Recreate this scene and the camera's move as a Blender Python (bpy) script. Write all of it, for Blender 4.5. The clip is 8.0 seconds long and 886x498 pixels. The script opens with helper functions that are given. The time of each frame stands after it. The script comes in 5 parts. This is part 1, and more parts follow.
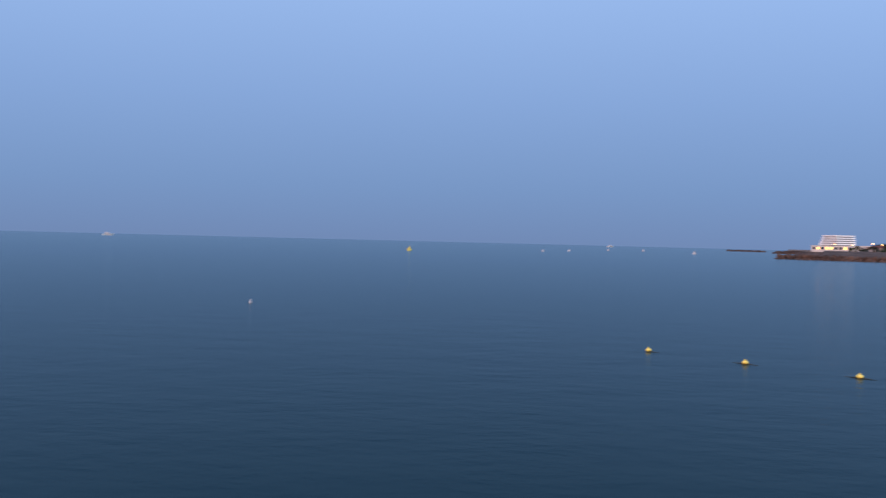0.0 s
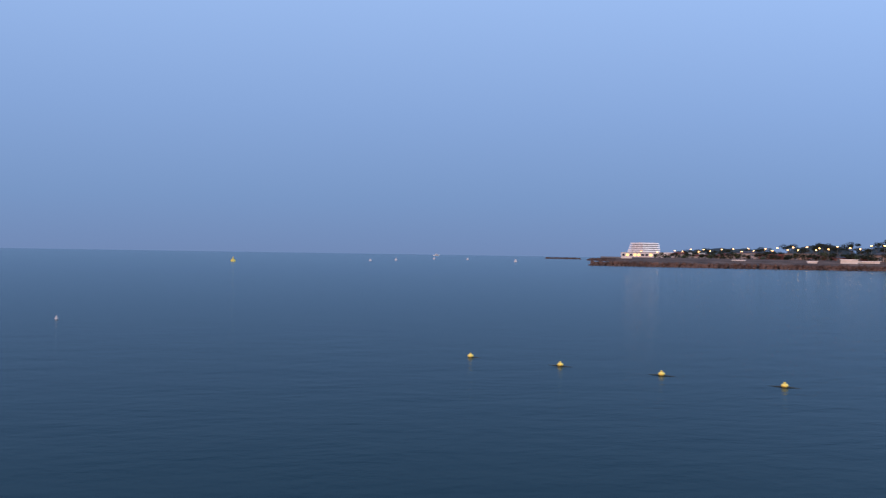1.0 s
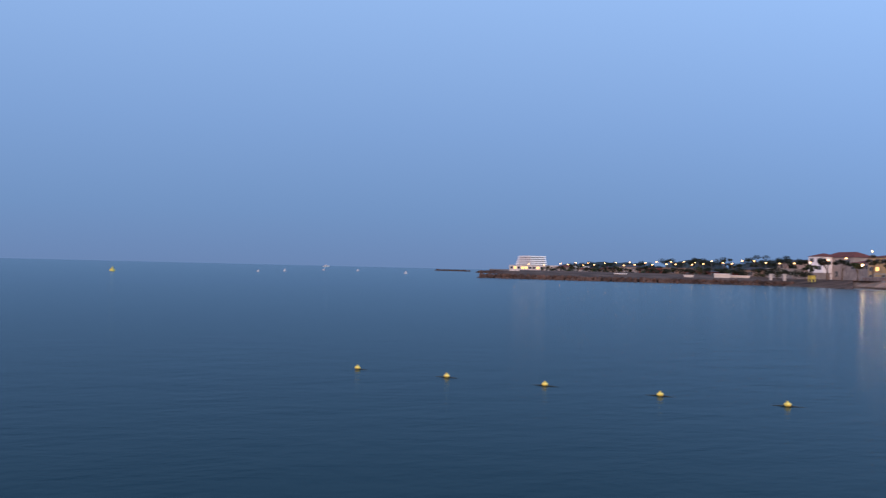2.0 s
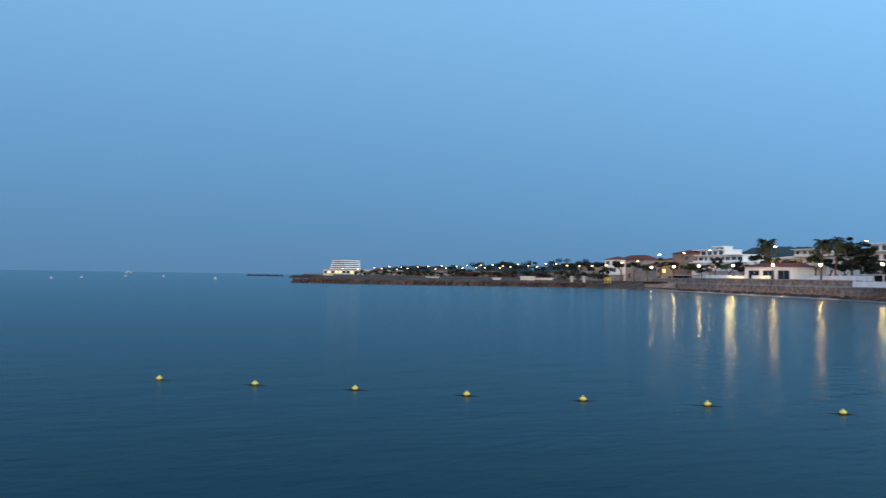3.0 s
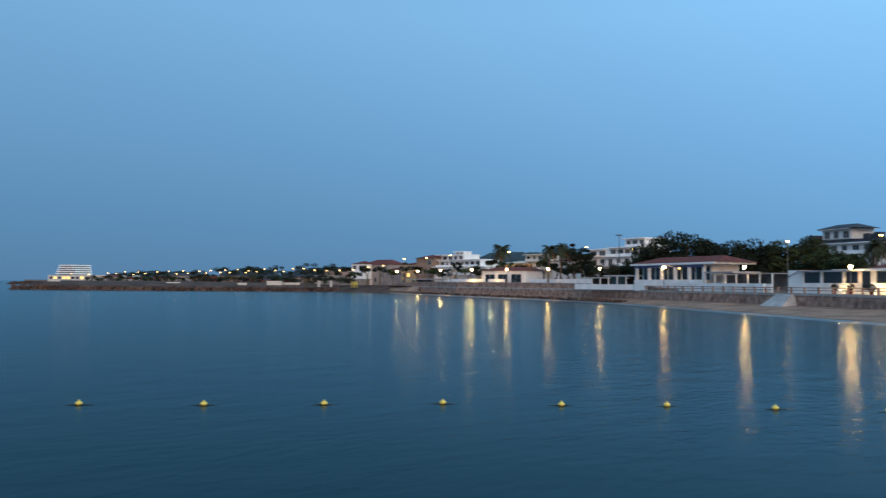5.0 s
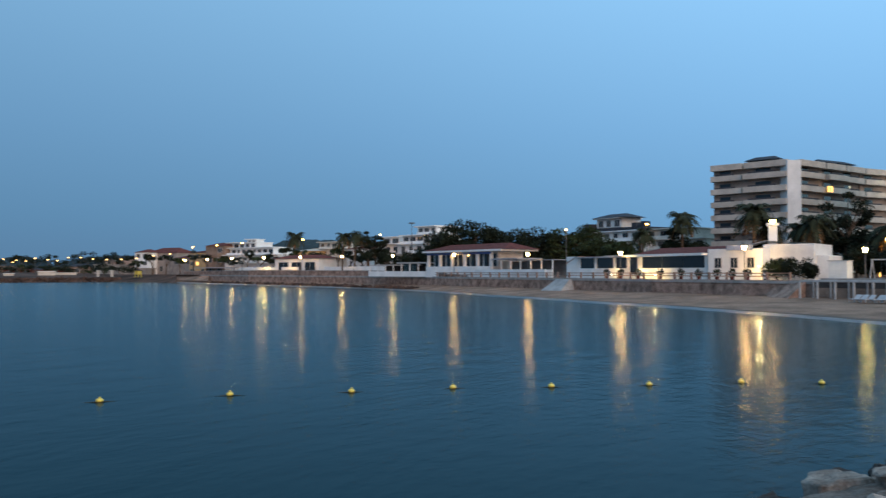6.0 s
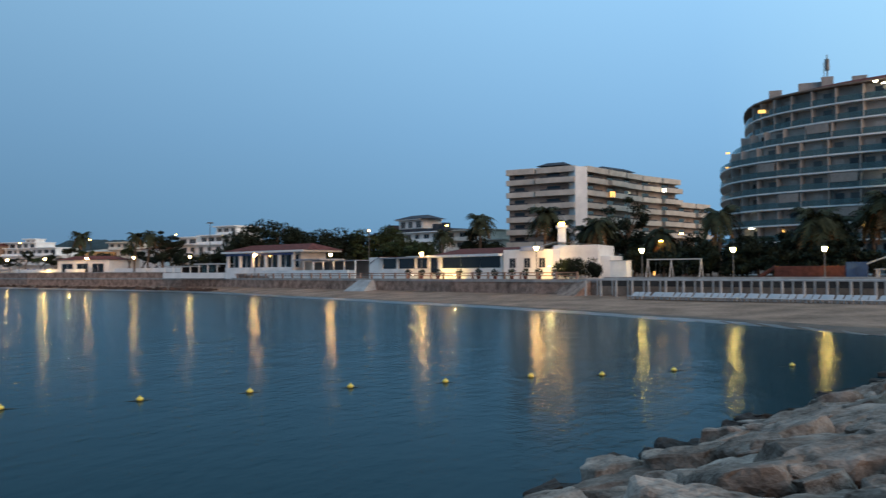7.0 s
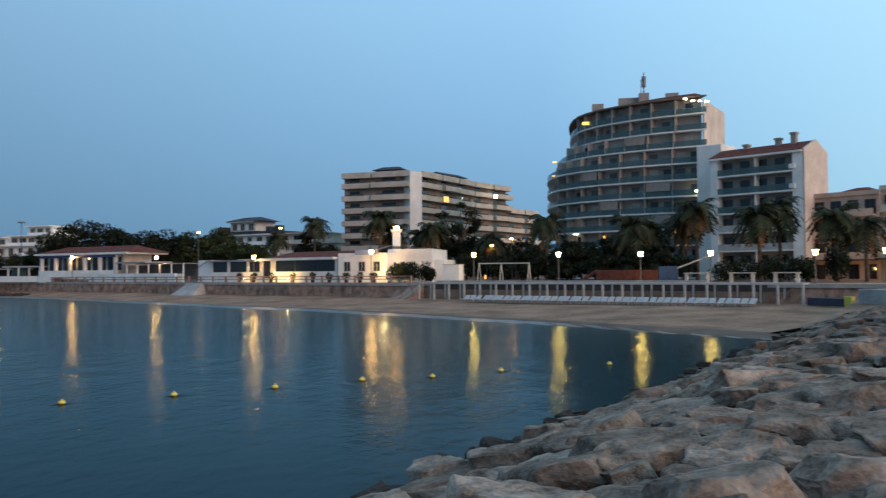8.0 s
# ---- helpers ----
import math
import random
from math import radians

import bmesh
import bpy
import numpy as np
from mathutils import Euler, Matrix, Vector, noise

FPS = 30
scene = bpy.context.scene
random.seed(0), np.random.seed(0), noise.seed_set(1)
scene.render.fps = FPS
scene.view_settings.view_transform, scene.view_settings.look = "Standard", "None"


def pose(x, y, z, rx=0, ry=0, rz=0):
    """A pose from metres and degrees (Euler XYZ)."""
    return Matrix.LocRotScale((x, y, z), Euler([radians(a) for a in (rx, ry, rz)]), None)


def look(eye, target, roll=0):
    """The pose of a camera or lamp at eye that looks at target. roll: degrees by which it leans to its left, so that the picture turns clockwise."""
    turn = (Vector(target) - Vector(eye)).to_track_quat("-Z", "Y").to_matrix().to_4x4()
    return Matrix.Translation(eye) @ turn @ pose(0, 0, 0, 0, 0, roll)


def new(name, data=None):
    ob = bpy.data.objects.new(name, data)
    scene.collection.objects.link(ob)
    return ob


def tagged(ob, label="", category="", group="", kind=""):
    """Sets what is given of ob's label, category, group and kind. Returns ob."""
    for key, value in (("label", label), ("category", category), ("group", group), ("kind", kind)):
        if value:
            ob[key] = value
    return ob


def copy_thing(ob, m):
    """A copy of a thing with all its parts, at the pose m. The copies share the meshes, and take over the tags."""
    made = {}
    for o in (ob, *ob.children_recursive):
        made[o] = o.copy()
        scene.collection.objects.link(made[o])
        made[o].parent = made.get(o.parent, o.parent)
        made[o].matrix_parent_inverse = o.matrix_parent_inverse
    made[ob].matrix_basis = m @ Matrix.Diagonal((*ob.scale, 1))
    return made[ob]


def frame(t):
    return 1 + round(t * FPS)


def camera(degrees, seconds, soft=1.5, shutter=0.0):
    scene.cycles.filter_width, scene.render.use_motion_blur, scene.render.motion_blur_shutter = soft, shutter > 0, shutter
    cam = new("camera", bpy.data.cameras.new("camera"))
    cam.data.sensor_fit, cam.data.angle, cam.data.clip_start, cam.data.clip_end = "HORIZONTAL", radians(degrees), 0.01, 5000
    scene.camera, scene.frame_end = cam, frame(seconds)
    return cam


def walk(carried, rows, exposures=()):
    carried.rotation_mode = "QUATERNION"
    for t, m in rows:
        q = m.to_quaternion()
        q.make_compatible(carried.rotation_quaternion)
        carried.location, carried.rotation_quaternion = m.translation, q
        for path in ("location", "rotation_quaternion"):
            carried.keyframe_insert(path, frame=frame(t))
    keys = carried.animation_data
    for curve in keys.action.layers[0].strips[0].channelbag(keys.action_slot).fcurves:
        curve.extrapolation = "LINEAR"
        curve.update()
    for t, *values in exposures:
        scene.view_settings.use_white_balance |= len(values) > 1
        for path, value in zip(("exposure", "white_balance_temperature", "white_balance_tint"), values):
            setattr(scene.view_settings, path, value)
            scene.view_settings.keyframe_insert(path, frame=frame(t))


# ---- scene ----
EYE, SWING = 4.2, 0.7
cam = camera(54.85, 8.0, soft=1.3, shutter=0.3)
# seconds, heading to the right of ahead, pitch, lean
ROWS = [
    (0.0, 0.00, -0.54, -1.44), (0.5, 7.21, -0.16, -0.67), (1.0, 11.54, 0.34, -0.90),
    (2.3, 22.47, 1.61, -1.35), (2.5, 25.38, 1.76, -1.28), (3.0, 31.30, 1.80, -0.90),
    (3.5, 36.02, 1.78, -0.55), (4.0, 39.78, 1.93, -0.66), (4.2, 41.01, 2.02, -0.70),
    (5.3, 52.28, 2.10, -0.55), (5.5, 55.48, 1.83, -0.60), (6.0, 61.81, 1.55, 0.00),
    (6.5, 67.95, 1.37, 0.12), (7.0, 74.93, 1.56, 0.33), (7.5, 80.44, 1.62, 0.40), (8.0, 85.93, 1.74, 0.29),
]
walk(cam, [(t, pose(SWING * math.sin(radians(h)), SWING * math.cos(radians(h)), EYE, 90 + p, r, -h)) for t, h, p, r in ROWS],
     exposures=[(0.0, 0.41, 6900, 20), (1.2, 0.40, 6900, 21), (2.4, 0.26, 6330, 9), (3.2, 0.18, 5980, -10), (5.5, 0.02, 6200, -8), (8.0, -0.05, 7050, -5)])

# ---- dusk sky and light ----
world = bpy.data.worlds.new("dusk")
scene.world = world
world.use_nodes = True
wn, wl = world.node_tree.nodes, world.node_tree.links
wn.clear()
w_out = wn.new("ShaderNodeOutputWorld")
w_bg = wn.new("ShaderNodeBackground")
w_tc = wn.new("ShaderNodeTexCoord")
w_sep = wn.new("ShaderNodeSeparateXYZ")
w_ramp = wn.new("ShaderNodeValToRGB")
wl.new(w_tc.outputs["Generated"], w_sep.inputs[0])
wl.new(w_sep.outputs["Z"], w_ramp.inputs[0])
SKY = [(0.0, (0.146, 0.258, 0.470)), (0.06, (0.165, 0.312, 0.565)), (0.16, (0.212, 0.390, 0.702)), (0.30, (0.285, 0.500, 0.860)), (1.0, (0.30, 0.50, 0.85))]
while len(w_ramp.color_ramp.elements) < len(SKY):
    w_ramp.color_ramp.elements.new(0.5)
for e, (at, c) in zip(w_ramp.color_ramp.elements, SKY):
    e.position, e.color = at, (*c, 1)
# the sky is paler towards where the sun has gone down
w_dot = wn.new("ShaderNodeVectorMath")
w_dot.operation = "DOT_PRODUCT"
w_dot.inputs[1].default_value = (math.sin(radians(172)), math.cos(radians(172)), 0.1)
wl.new(w_tc.outputs["Generated"], w_dot.inputs[0])
w_map = wn.new("ShaderNodeMapRange")
w_map.inputs[1].default_value, w_map.inputs[2].default_value = 0.2, 1.1
wl.new(w_dot.outputs["Value"], w_map.inputs[0])
w_mix = wn.new("ShaderNodeMix")
w_mix.data_type = "RGBA"
w_mix.inputs["B"].default_value = (0.52, 0.78, 1.02, 1)
wl.new(w_map.outputs[0], w_mix.inputs["Factor"])
wl.new(w_ramp.outputs[0], w_mix.inputs["A"])
wl.new(w_mix.outputs["Result"], w_bg.inputs["Color"])
wl.new(w_bg.outputs[0], w_out.inputs[0])
w_side = wn.new("ShaderNodeMapRange")
w_side.interpolation_type = "SMOOTHSTEP"
w_side.inputs[1].default_value, w_side.inputs[2].default_value = -1.0, 0.6
w_side.inputs[3].default_value, w_side.inputs[4].default_value = 0.76, 1.34
wl.new(w_dot.outputs["Value"], w_side.inputs[0])
wl.new(w_side.outputs[0], w_bg.inputs["Strength"])
sun = new("sun", bpy.data.lights.new("sun", "SUN"))
sun.data.energy, sun.data.angle, sun.data.color = 2.1, radians(40), (1.0, 0.57, 0.38)
sun.matrix_world = look((math.sin(radians(222)) * 100, math.cos(radians(222)) * 100, 22), (0, 0, 0))


# ---- materials ----
def mat(name, color, rough=0.8, vary=0.15, scale=1.0, bump=0.2, metal=0.0, tint=None, random_part=0.0):
    """A surface with stains at one scale, grain at a finer one, and relief."""
    m = bpy.data.materials.new(name)
    m.use_nodes = True
    n, l = m.node_tree.nodes, m.node_tree.links
    b = n["Principled BSDF"]
    b.inputs["Roughness"].default_value, b.inputs["Metallic"].default_value = rough, metal
    b.inputs["Specular IOR Level"].default_value = 0.12 if rough >= 0.7 else 0.5
    tc = n.new("ShaderNodeTexCoord")
    big, fine = n.new("ShaderNodeTexNoise"), n.new("ShaderNodeTexNoise")
    for node, s, d in ((big, scale, 4), (fine, scale * 9, 3)):
        node.inputs["Scale"].default_value, node.inputs["Detail"].default_value = s, d
        l.new(tc.outputs["Object"], node.inputs["Vector"])
    add = n.new("ShaderNodeMath")
    add.operation = "MULTIPLY_ADD"
    add.inputs[1].default_value = 0.45
    l.new(fine.outputs["Fac"], add.inputs[0])
    l.new(big.outputs["Fac"], add.inputs[2])
    ramp = n.new("ShaderNodeValToRGB")
    dark = [max(0.0, c * (1 - 2.2 * vary)) for c in color]
    light = tint or [min(1.0, c * (1 + 1.3 * vary)) for c in color]
    ramp.color_ramp.elements[0].position, ramp.color_ramp.elements[1].position = 0.5, 0.95
    ramp.color_ramp.elements[0].color, ramp.color_ramp.elements[1].color = (*dark, 1), (*light, 1)
    l.new(add.outputs[0], ramp.inputs[0])
    col = ramp.outputs[0]
    if random_part:
        info, hsv, mr = n.new("ShaderNodeObjectInfo"), n.new("ShaderNodeHueSaturation"), n.new("ShaderNodeMapRange")
        mr.inputs[3].default_value, mr.inputs[4].default_value = 1 - random_part, 1 + random_part
        l.new(info.outputs["Random"], mr.inputs[0])
        l.new(mr.outputs[0], hsv.inputs["Value"])
        l.new(col, hsv.inputs["Color"])
        col = hsv.outputs[0]
    l.new(col, b.inputs["Base Color"])
    if bump:
        bp = n.new("ShaderNodeBump")
        bp.inputs["Strength"].default_value, bp.inputs["Distance"].default_value = bump, 0.1 / scale
        l.new(add.outputs[0], bp.inputs["Height"])
        l.new(bp.outputs[0], b.inputs["Normal"])
    return m


def glow(name, color, strength):
    m = bpy.data.materials.new(name)
    m.use_nodes = True
    b = m.node_tree.nodes["Principled BSDF"]
    b.inputs["Base Color"].default_value = (*color, 1)
    b.inputs["Emission Color"].default_value = (*color, 1)
    b.inputs["Emission Strength"].default_value = strength
    return m


def sea_material():
    m = bpy.data.materials.new("sea_water")
    m.use_nodes = True
    n, l = m.node_tree.nodes, m.node_tree.links
    n.remove(n["Principled BSDF"])
    deep, mix, both = n.new("ShaderNodeBsdfDiffuse"), n.new("ShaderNodeMixShader"), n.new("ShaderNodeMixShader")
    deep.inputs["Color"].default_value = (0.001, 0.020, 0.027, 1)
    # a calm skin over a swell that spreads the light
    calm, swell = n.new("ShaderNodeBsdfGlossy"), n.new("ShaderNodeBsdfGlossy")
    for node, rough in ((calm, 0.05), (swell, 0.16)):
        node.inputs["Color"].default_value = (0.86, 0.97, 1, 1)
        node.inputs["Roughness"].default_value = rough
    both.inputs[0].default_value = 0.88
    l.new(calm.outputs[0], both.inputs[1])
    l.new(swell.outputs[0], both.inputs[2])
    tc = n.new("ShaderNodeTexCoord")
    height = None
    for s, stretch, w in ((0.28, 1.9, 0.30), (1.3, 1.7, 0.15), (5.0, 1.3, 0.045)):
        mp, ns, mu = n.new("ShaderNodeMapping"), n.new("ShaderNodeTexNoise"), n.new("ShaderNodeMath")
        mp.inputs["Rotation"].default_value = (0, 0, radians(25))
        mp.inputs["Scale"].default_value = (s, s * stretch, s)
        ns.inputs["Scale"].default_value, ns.inputs["Detail"].default_value = 1.0, 3
        mu.operation = "MULTIPLY_ADD"
        mu.inputs[1].default_value, mu.inputs[2].default_value = w, 0.0
        l.new(tc.outputs["Object"], mp.inputs[0])
        l.new(mp.outputs[0], ns.inputs["Vector"])
        l.new(ns.outputs["Fac"], mu.inputs[0])
        if height:
            l.new(height, mu.inputs[2])
        height = mu.outputs[0]
    bp = n.new("ShaderNodeBump")
    bp.inputs["Strength"].default_value, bp.inputs["Distance"].default_value = 1.0, 0.16
    l.new(height, bp.inputs["Height"])
    fres, cap = n.new("ShaderNodeFresnel"), n.new("ShaderNodeMath")
    fres.inputs["IOR"].default_value = 1.333
    # a choppy surface never mirrors fully at a glancing view
    cap.operation = "MULTIPLY"
    cap.inputs[1].default_value = 0.59
    bend = n.new("ShaderNodeMath")
    bend.operation = "POWER"
    bend.inputs[1].default_value = 1.3
    l.new(fres.outputs[0], bend.inputs[0])
    l.new(bend.outputs[0], cap.inputs[0])
    l.new(cap.outputs[0], mix.inputs[0])
    l.new(deep.outputs[0], mix.inputs[1])
    l.new(both.outputs[0], mix.inputs[2])
    for node in (deep, calm, swell):
        l.new(bp.outputs[0], node.inputs["Normal"])
    l.new(mix.outputs[0], n["Material Output"].inputs["Surface"])
    return m


def clear_glass_material(name, color, clear):
    """Tinted glass that lets the room behind it show."""
    m = glass_material(name, color, 0.15)
    n, l = m.node_tree.nodes, m.node_tree.links
    through_it, mix = n.new("ShaderNodeBsdfTransparent"), n.new("ShaderNodeMixShader")
    through_it.inputs["Color"].default_value = (0.75, 0.9, 0.92, 1)
    mix.inputs[0].default_value = clear
    l.new(n["Principled BSDF"].outputs[0], mix.inputs[1])
    l.new(through_it.outputs[0], mix.inputs[2])
    l.new(mix.outputs[0], n["Material Output"].inputs["Surface"])
    return m


def glass_material(name, color, rough=0.08):
    m = bpy.data.materials.new(name)
    m.use_nodes = True
    b = m.node_tree.nodes["Principled BSDF"]
    b.inputs["Base Color"].default_value = (*color, 1)
    b.inputs["Roughness"].default_value = rough
    b.inputs["IOR"].default_value = 1.5
    return m


M_SEA = sea_material()
M_SAND = mat("dry_sand", (0.275, 0.178, 0.128), 0.95, 0.2, 0.25, 0.4)
M_WET = mat("wet_sand", (0.135, 0.10, 0.08), 0.75, 0.15, 0.3, 0.2)
M_SWASH = mat("swash_film", (0.055, 0.045, 0.038), 0.3, 0.2, 0.8, 0.5)
M_SCRUB = mat("dry_scrub", (0.105, 0.062, 0.045), 0.95, 0.35, 0.12, 0.3)
M_EARTH = mat("earth", (0.19, 0.115, 0.082), 0.95, 0.25, 0.15, 0.3)
M_PAVING = mat("paving", (0.30, 0.27, 0.24), 0.85, 0.15, 0.5, 0.2)
M_CONCRETE = mat("concrete", (0.34, 0.33, 0.32), 0.85, 0.18, 0.5, 0.25)
M_WALLSTONE = mat("sea_wall_stone", (0.34, 0.22, 0.168), 0.9, 0.3, 0.8, 0.5)
M_COPING = mat("coping_stone", (0.36, 0.32, 0.29), 0.85, 0.15, 0.8, 0.2)
M_ROCK = mat("quarry_rock", (0.235, 0.155, 0.116), 0.9, 0.30, 2.2, 1.0, tint=(0.385, 0.295, 0.24), random_part=0.32)
# render of the right-hand end walls, pink evening light put into its colour
M_LITSIDE = mat("dusk_lit_side_render", (0.64, 0.53, 0.47), 0.85, 0.1, 0.3, 0.1)
M_ROCKWET_SHADE = mat("wet_rock_and_gap_shade", (0.05, 0.038, 0.032), 0.75, 0.25, 1.5, 0.6)
M_JETTY = mat("jetty_rock", (0.075, 0.045, 0.034), 0.9, 0.35, 0.15, 0.5, random_part=0.3)
M_WHITE = mat("white_render", (0.78, 0.75, 0.72), 0.8, 0.07, 0.4, 0.1)
M_CREAM = mat("cream_render", (0.60, 0.54, 0.47), 0.85, 0.12, 0.3, 0.1)
M_BEIGE = mat("beige_concrete", (0.50, 0.44, 0.38), 0.85, 0.12, 0.4, 0.15)
M_PEACH = mat("peach_render", (0.60, 0.42, 0.33), 0.85, 0.12, 0.3, 0.1)
M_OCHRE = mat("ochre_render", (0.55, 0.36, 0.18), 0.85, 0.12, 0.3, 0.1)
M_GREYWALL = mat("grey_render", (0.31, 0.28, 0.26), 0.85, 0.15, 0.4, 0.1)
M_TILE = mat("red_roof_tiles", (0.15, 0.046, 0.036), 0.85, 0.25, 1.5, 0.4)
M_DARKROOF = mat("dark_roof", (0.06, 0.06, 0.07), 0.8, 0.2, 1.0, 0.2)
M_DARK = glass_material("dark_window_glass", (0.012, 0.016, 0.02))
M_TEAL = clear_glass_material("balcony_glass", (0.09, 0.14, 0.145), 0.4)
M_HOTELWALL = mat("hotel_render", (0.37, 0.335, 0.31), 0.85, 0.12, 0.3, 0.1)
M_BRICKRED = mat("red_painted_render", (0.15, 0.052, 0.042), 0.85, 0.2, 0.3, 0.1)
M_DOOR = glass_material("curtained_glass", (0.06, 0.065, 0.065), 0.2)
M_SIGN = mat("faded_blue_sign", (0.36, 0.40, 0.50), 0.6, 0.15, 1.0, 0.0)
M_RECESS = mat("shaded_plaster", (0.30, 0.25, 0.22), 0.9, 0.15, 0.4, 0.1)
M_AWNING = mat("grey_awning_cloth", (0.30, 0.30, 0.32), 0.9, 0.15, 0.8, 0.1)
M_NAVY = mat("navy_paint", (0.02, 0.03, 0.06), 0.6, 0.15, 1.0, 0.1)
# dark tone that stands in for shade in recesses and under roofs
M_SHADE = mat("painted_shade", (0.07, 0.06, 0.055), 0.9, 0.2, 0.4, 0.1)
M_BROWN = mat("brown_render", (0.24, 0.17, 0.13), 0.85, 0.2, 0.3, 0.1)
M_BLUE = mat("blue_paint", (0.05, 0.09, 0.26), 0.6, 0.15, 1.0, 0.1)
M_TARP = mat("blue_tarpaulin", (0.025, 0.06, 0.15), 0.6, 0.2, 1.0, 0.2)
M_REDWOOD = mat("red_brown_wood", (0.11, 0.04, 0.032), 0.8, 0.2, 1.5, 0.2)
M_METAL = mat("grey_painted_metal", (0.12, 0.12, 0.12), 0.5, 0.15, 2.0, 0.05, 0.4)
M_PALE = mat("white_painted_wood", (0.46, 0.43, 0.41), 0.7, 0.12, 1.0, 0.1)
M_PLASTIC = mat("white_plastic", (0.42, 0.40, 0.40), 0.45, 0.06, 1.0, 0.0)
M_BUOY = mat("yellow_buoy_plastic", (0.80, 0.58, 0.10), 0.4, 0.1, 3.0, 0.05)
M_ROPE = mat("wet_rope", (0.05, 0.05, 0.04), 0.7, 0.2, 3.0, 0.1)
M_BARK = mat("bark", (0.13, 0.09, 0.065), 0.95, 0.3, 2.0, 0.5)
M_LEAF = mat("dark_leaves", (0.021, 0.027, 0.015), 0.7, 0.4, 0.6, 0.0)
M_LEAF2 = mat("green_leaves", (0.042, 0.055, 0.022), 0.7, 0.4, 0.6, 0.0)
M_PALM = mat("palm_fronds", (0.042, 0.046, 0.024), 0.7, 0.35, 0.6, 0.0)
M_DRYPALM = mat("dry_palm_fronds", (0.20, 0.11, 0.05), 0.85, 0.3, 0.8, 0.0)
M_HILL = mat("wooded_hill", (0.035, 0.05, 0.055), 0.95, 0.3, 0.02, 0.3)
M_YELLOW = mat("yellow_paint", (0.55, 0.45, 0.08), 0.6, 0.15, 1.0, 0.05)
M_LAMP = glow("lantern_glass", (1.0, 0.62, 0.17), 100.0)
M_SHORELAMP = glow("orange_lantern_glass", (1.0, 0.50, 0.18), 170.0)
M_ROADLAMP = glow("sodium_lamp", (1.0, 0.42, 0.09), 50.0)
M_FARLAMP = glow("far_lamp_glass", (1.0, 0.52, 0.18), 6.5)
M_LITROOM = glow("lit_window", (1.0, 0.52, 0.14), 2.0)
M_LITWHITE = glow("white_lamp", (1.0, 0.86, 0.66), 14.0)


# ---- helpers of this scene ----
def P(az, d, z=0.0):
    """A place by its bearing (degrees to the right of ahead) and distance from the lookout."""
    return Vector((d * math.sin(radians(az)), d * math.cos(radians(az)), z))


def part(name, bm, material, parent=None, label="", smooth=False):
    me = bpy.data.meshes.new(name)
    bm.normal_update()
    bm.to_mesh(me)
    bm.free()
    me.materials.append(material)
    if smooth:
        for f in me.polygons:
            f.use_smooth = True
    ob = new(name, me)
    if parent is not None:
        ob.parent = parent
    if label:
        tagged(ob, label)
    return ob


def box(bm, x0, x1, y0, y1, z0, z1, bevel=0.0):
    r = bmesh.ops.create_cube(bm, size=1.0, matrix=Matrix.Translation(((x0 + x1) / 2, (y0 + y1) / 2, (z0 + z1) / 2)) @ Matrix.Diagonal((x1 - x0, y1 - y0, z1 - z0, 1)))
    if bevel:
        edges = {e for v in r["verts"] for e in v.link_edges}
        bmesh.ops.bevel(bm, geom=list(edges), offset=bevel, segments=1, affect="EDGES")
    return bm


def boxes(*specs):
    bm = bmesh.new()
    for s in specs:
        box(bm, *s)
    return bm


def tube(bm, a, b, r0, r1, n=8):
    a, b = Vector(a), Vector(b)
    w = b - a
    m = Matrix.Translation((a + b) / 2) @ w.to_track_quat("Z", "Y").to_matrix().to_4x4()
    bmesh.ops.create_cone(bm, cap_ends=True, segments=n, radius1=r0, radius2=r1, depth=w.length, matrix=m)
    return bm


def thing(name, label, category, m=None, group="", kind=""):
    ob = new(name)
    ob.empty_display_size = 0.5
    if m is not None:
        ob.matrix_world = m
    return tagged(ob, label, category, group, kind)


def facing(a1, d1, a2, d2, z):
    """The pose whose x runs from one bearing and distance to another, y away from the sea; and the length."""
    p, q = P(a1, d1), P(a2, d2)
    w = q - p
    return Matrix.Translation((p.x, p.y, z)) @ Matrix.Rotation(math.atan2(w.y, w.x), 4, "Z"), w.length


def strip(name, bearings, inner, outer, z_in, z_out, material, steps=1):
    """A sheet between two lines round the bay."""
    bm = bmesh.new()
    rows = []
    for a in bearings:
        rows.append([bm.verts.new(P(a, inner(a) + (outer(a) - inner(a)) * k / steps, z_in + (z_out - z_in) * k / steps)) for k in range(steps + 1)])
    for r, s in zip(rows, rows[1:]):
        for k in range(steps):
            bm.faces.new((r[k], r[k + 1], s[k + 1], s[k]))
    ob = part(name, bm, material)
    return tagged(ob, kind="structure")


def curve(xs, ys):
    return lambda a: float(np.interp(a, xs, ys))


# ---- sea, beach, land ----
shore = curve([36, 41, 44, 47.9, 51.4, 56.6, 60, 65, 71.7, 80.5, 88, 94, 99.5, 104.7, 110], [430, 405, 356, 295, 253, 215, 188, 148, 117.5, 94, 78.6, 71, 64, 60, 57])
wall_line = curve([40, 44, 46, 49, 53, 58, 63.6, 69, 72, 75.5, 81, 85, 92, 98, 104, 110, 116, 125], [440, 385, 345, 290, 256, 224, 184, 158, 147, 134.5, 121, 114, 109, 101, 95.5, 92, 90, 90])
coast = curve([21.8, 23, 24, 30, 36, 40, 44, 46, 125, 180], [960, 700, 640, 560, 480, 440, 385, 330, 90, 90])
bm = bmesh.new()
bmesh.ops.create_grid(bm, x_segments=2, y_segments=2, size=4900)
tagged(part("water", bm, M_SEA), "calm dark blue evening sea with small ripples", "sea", kind="structure")

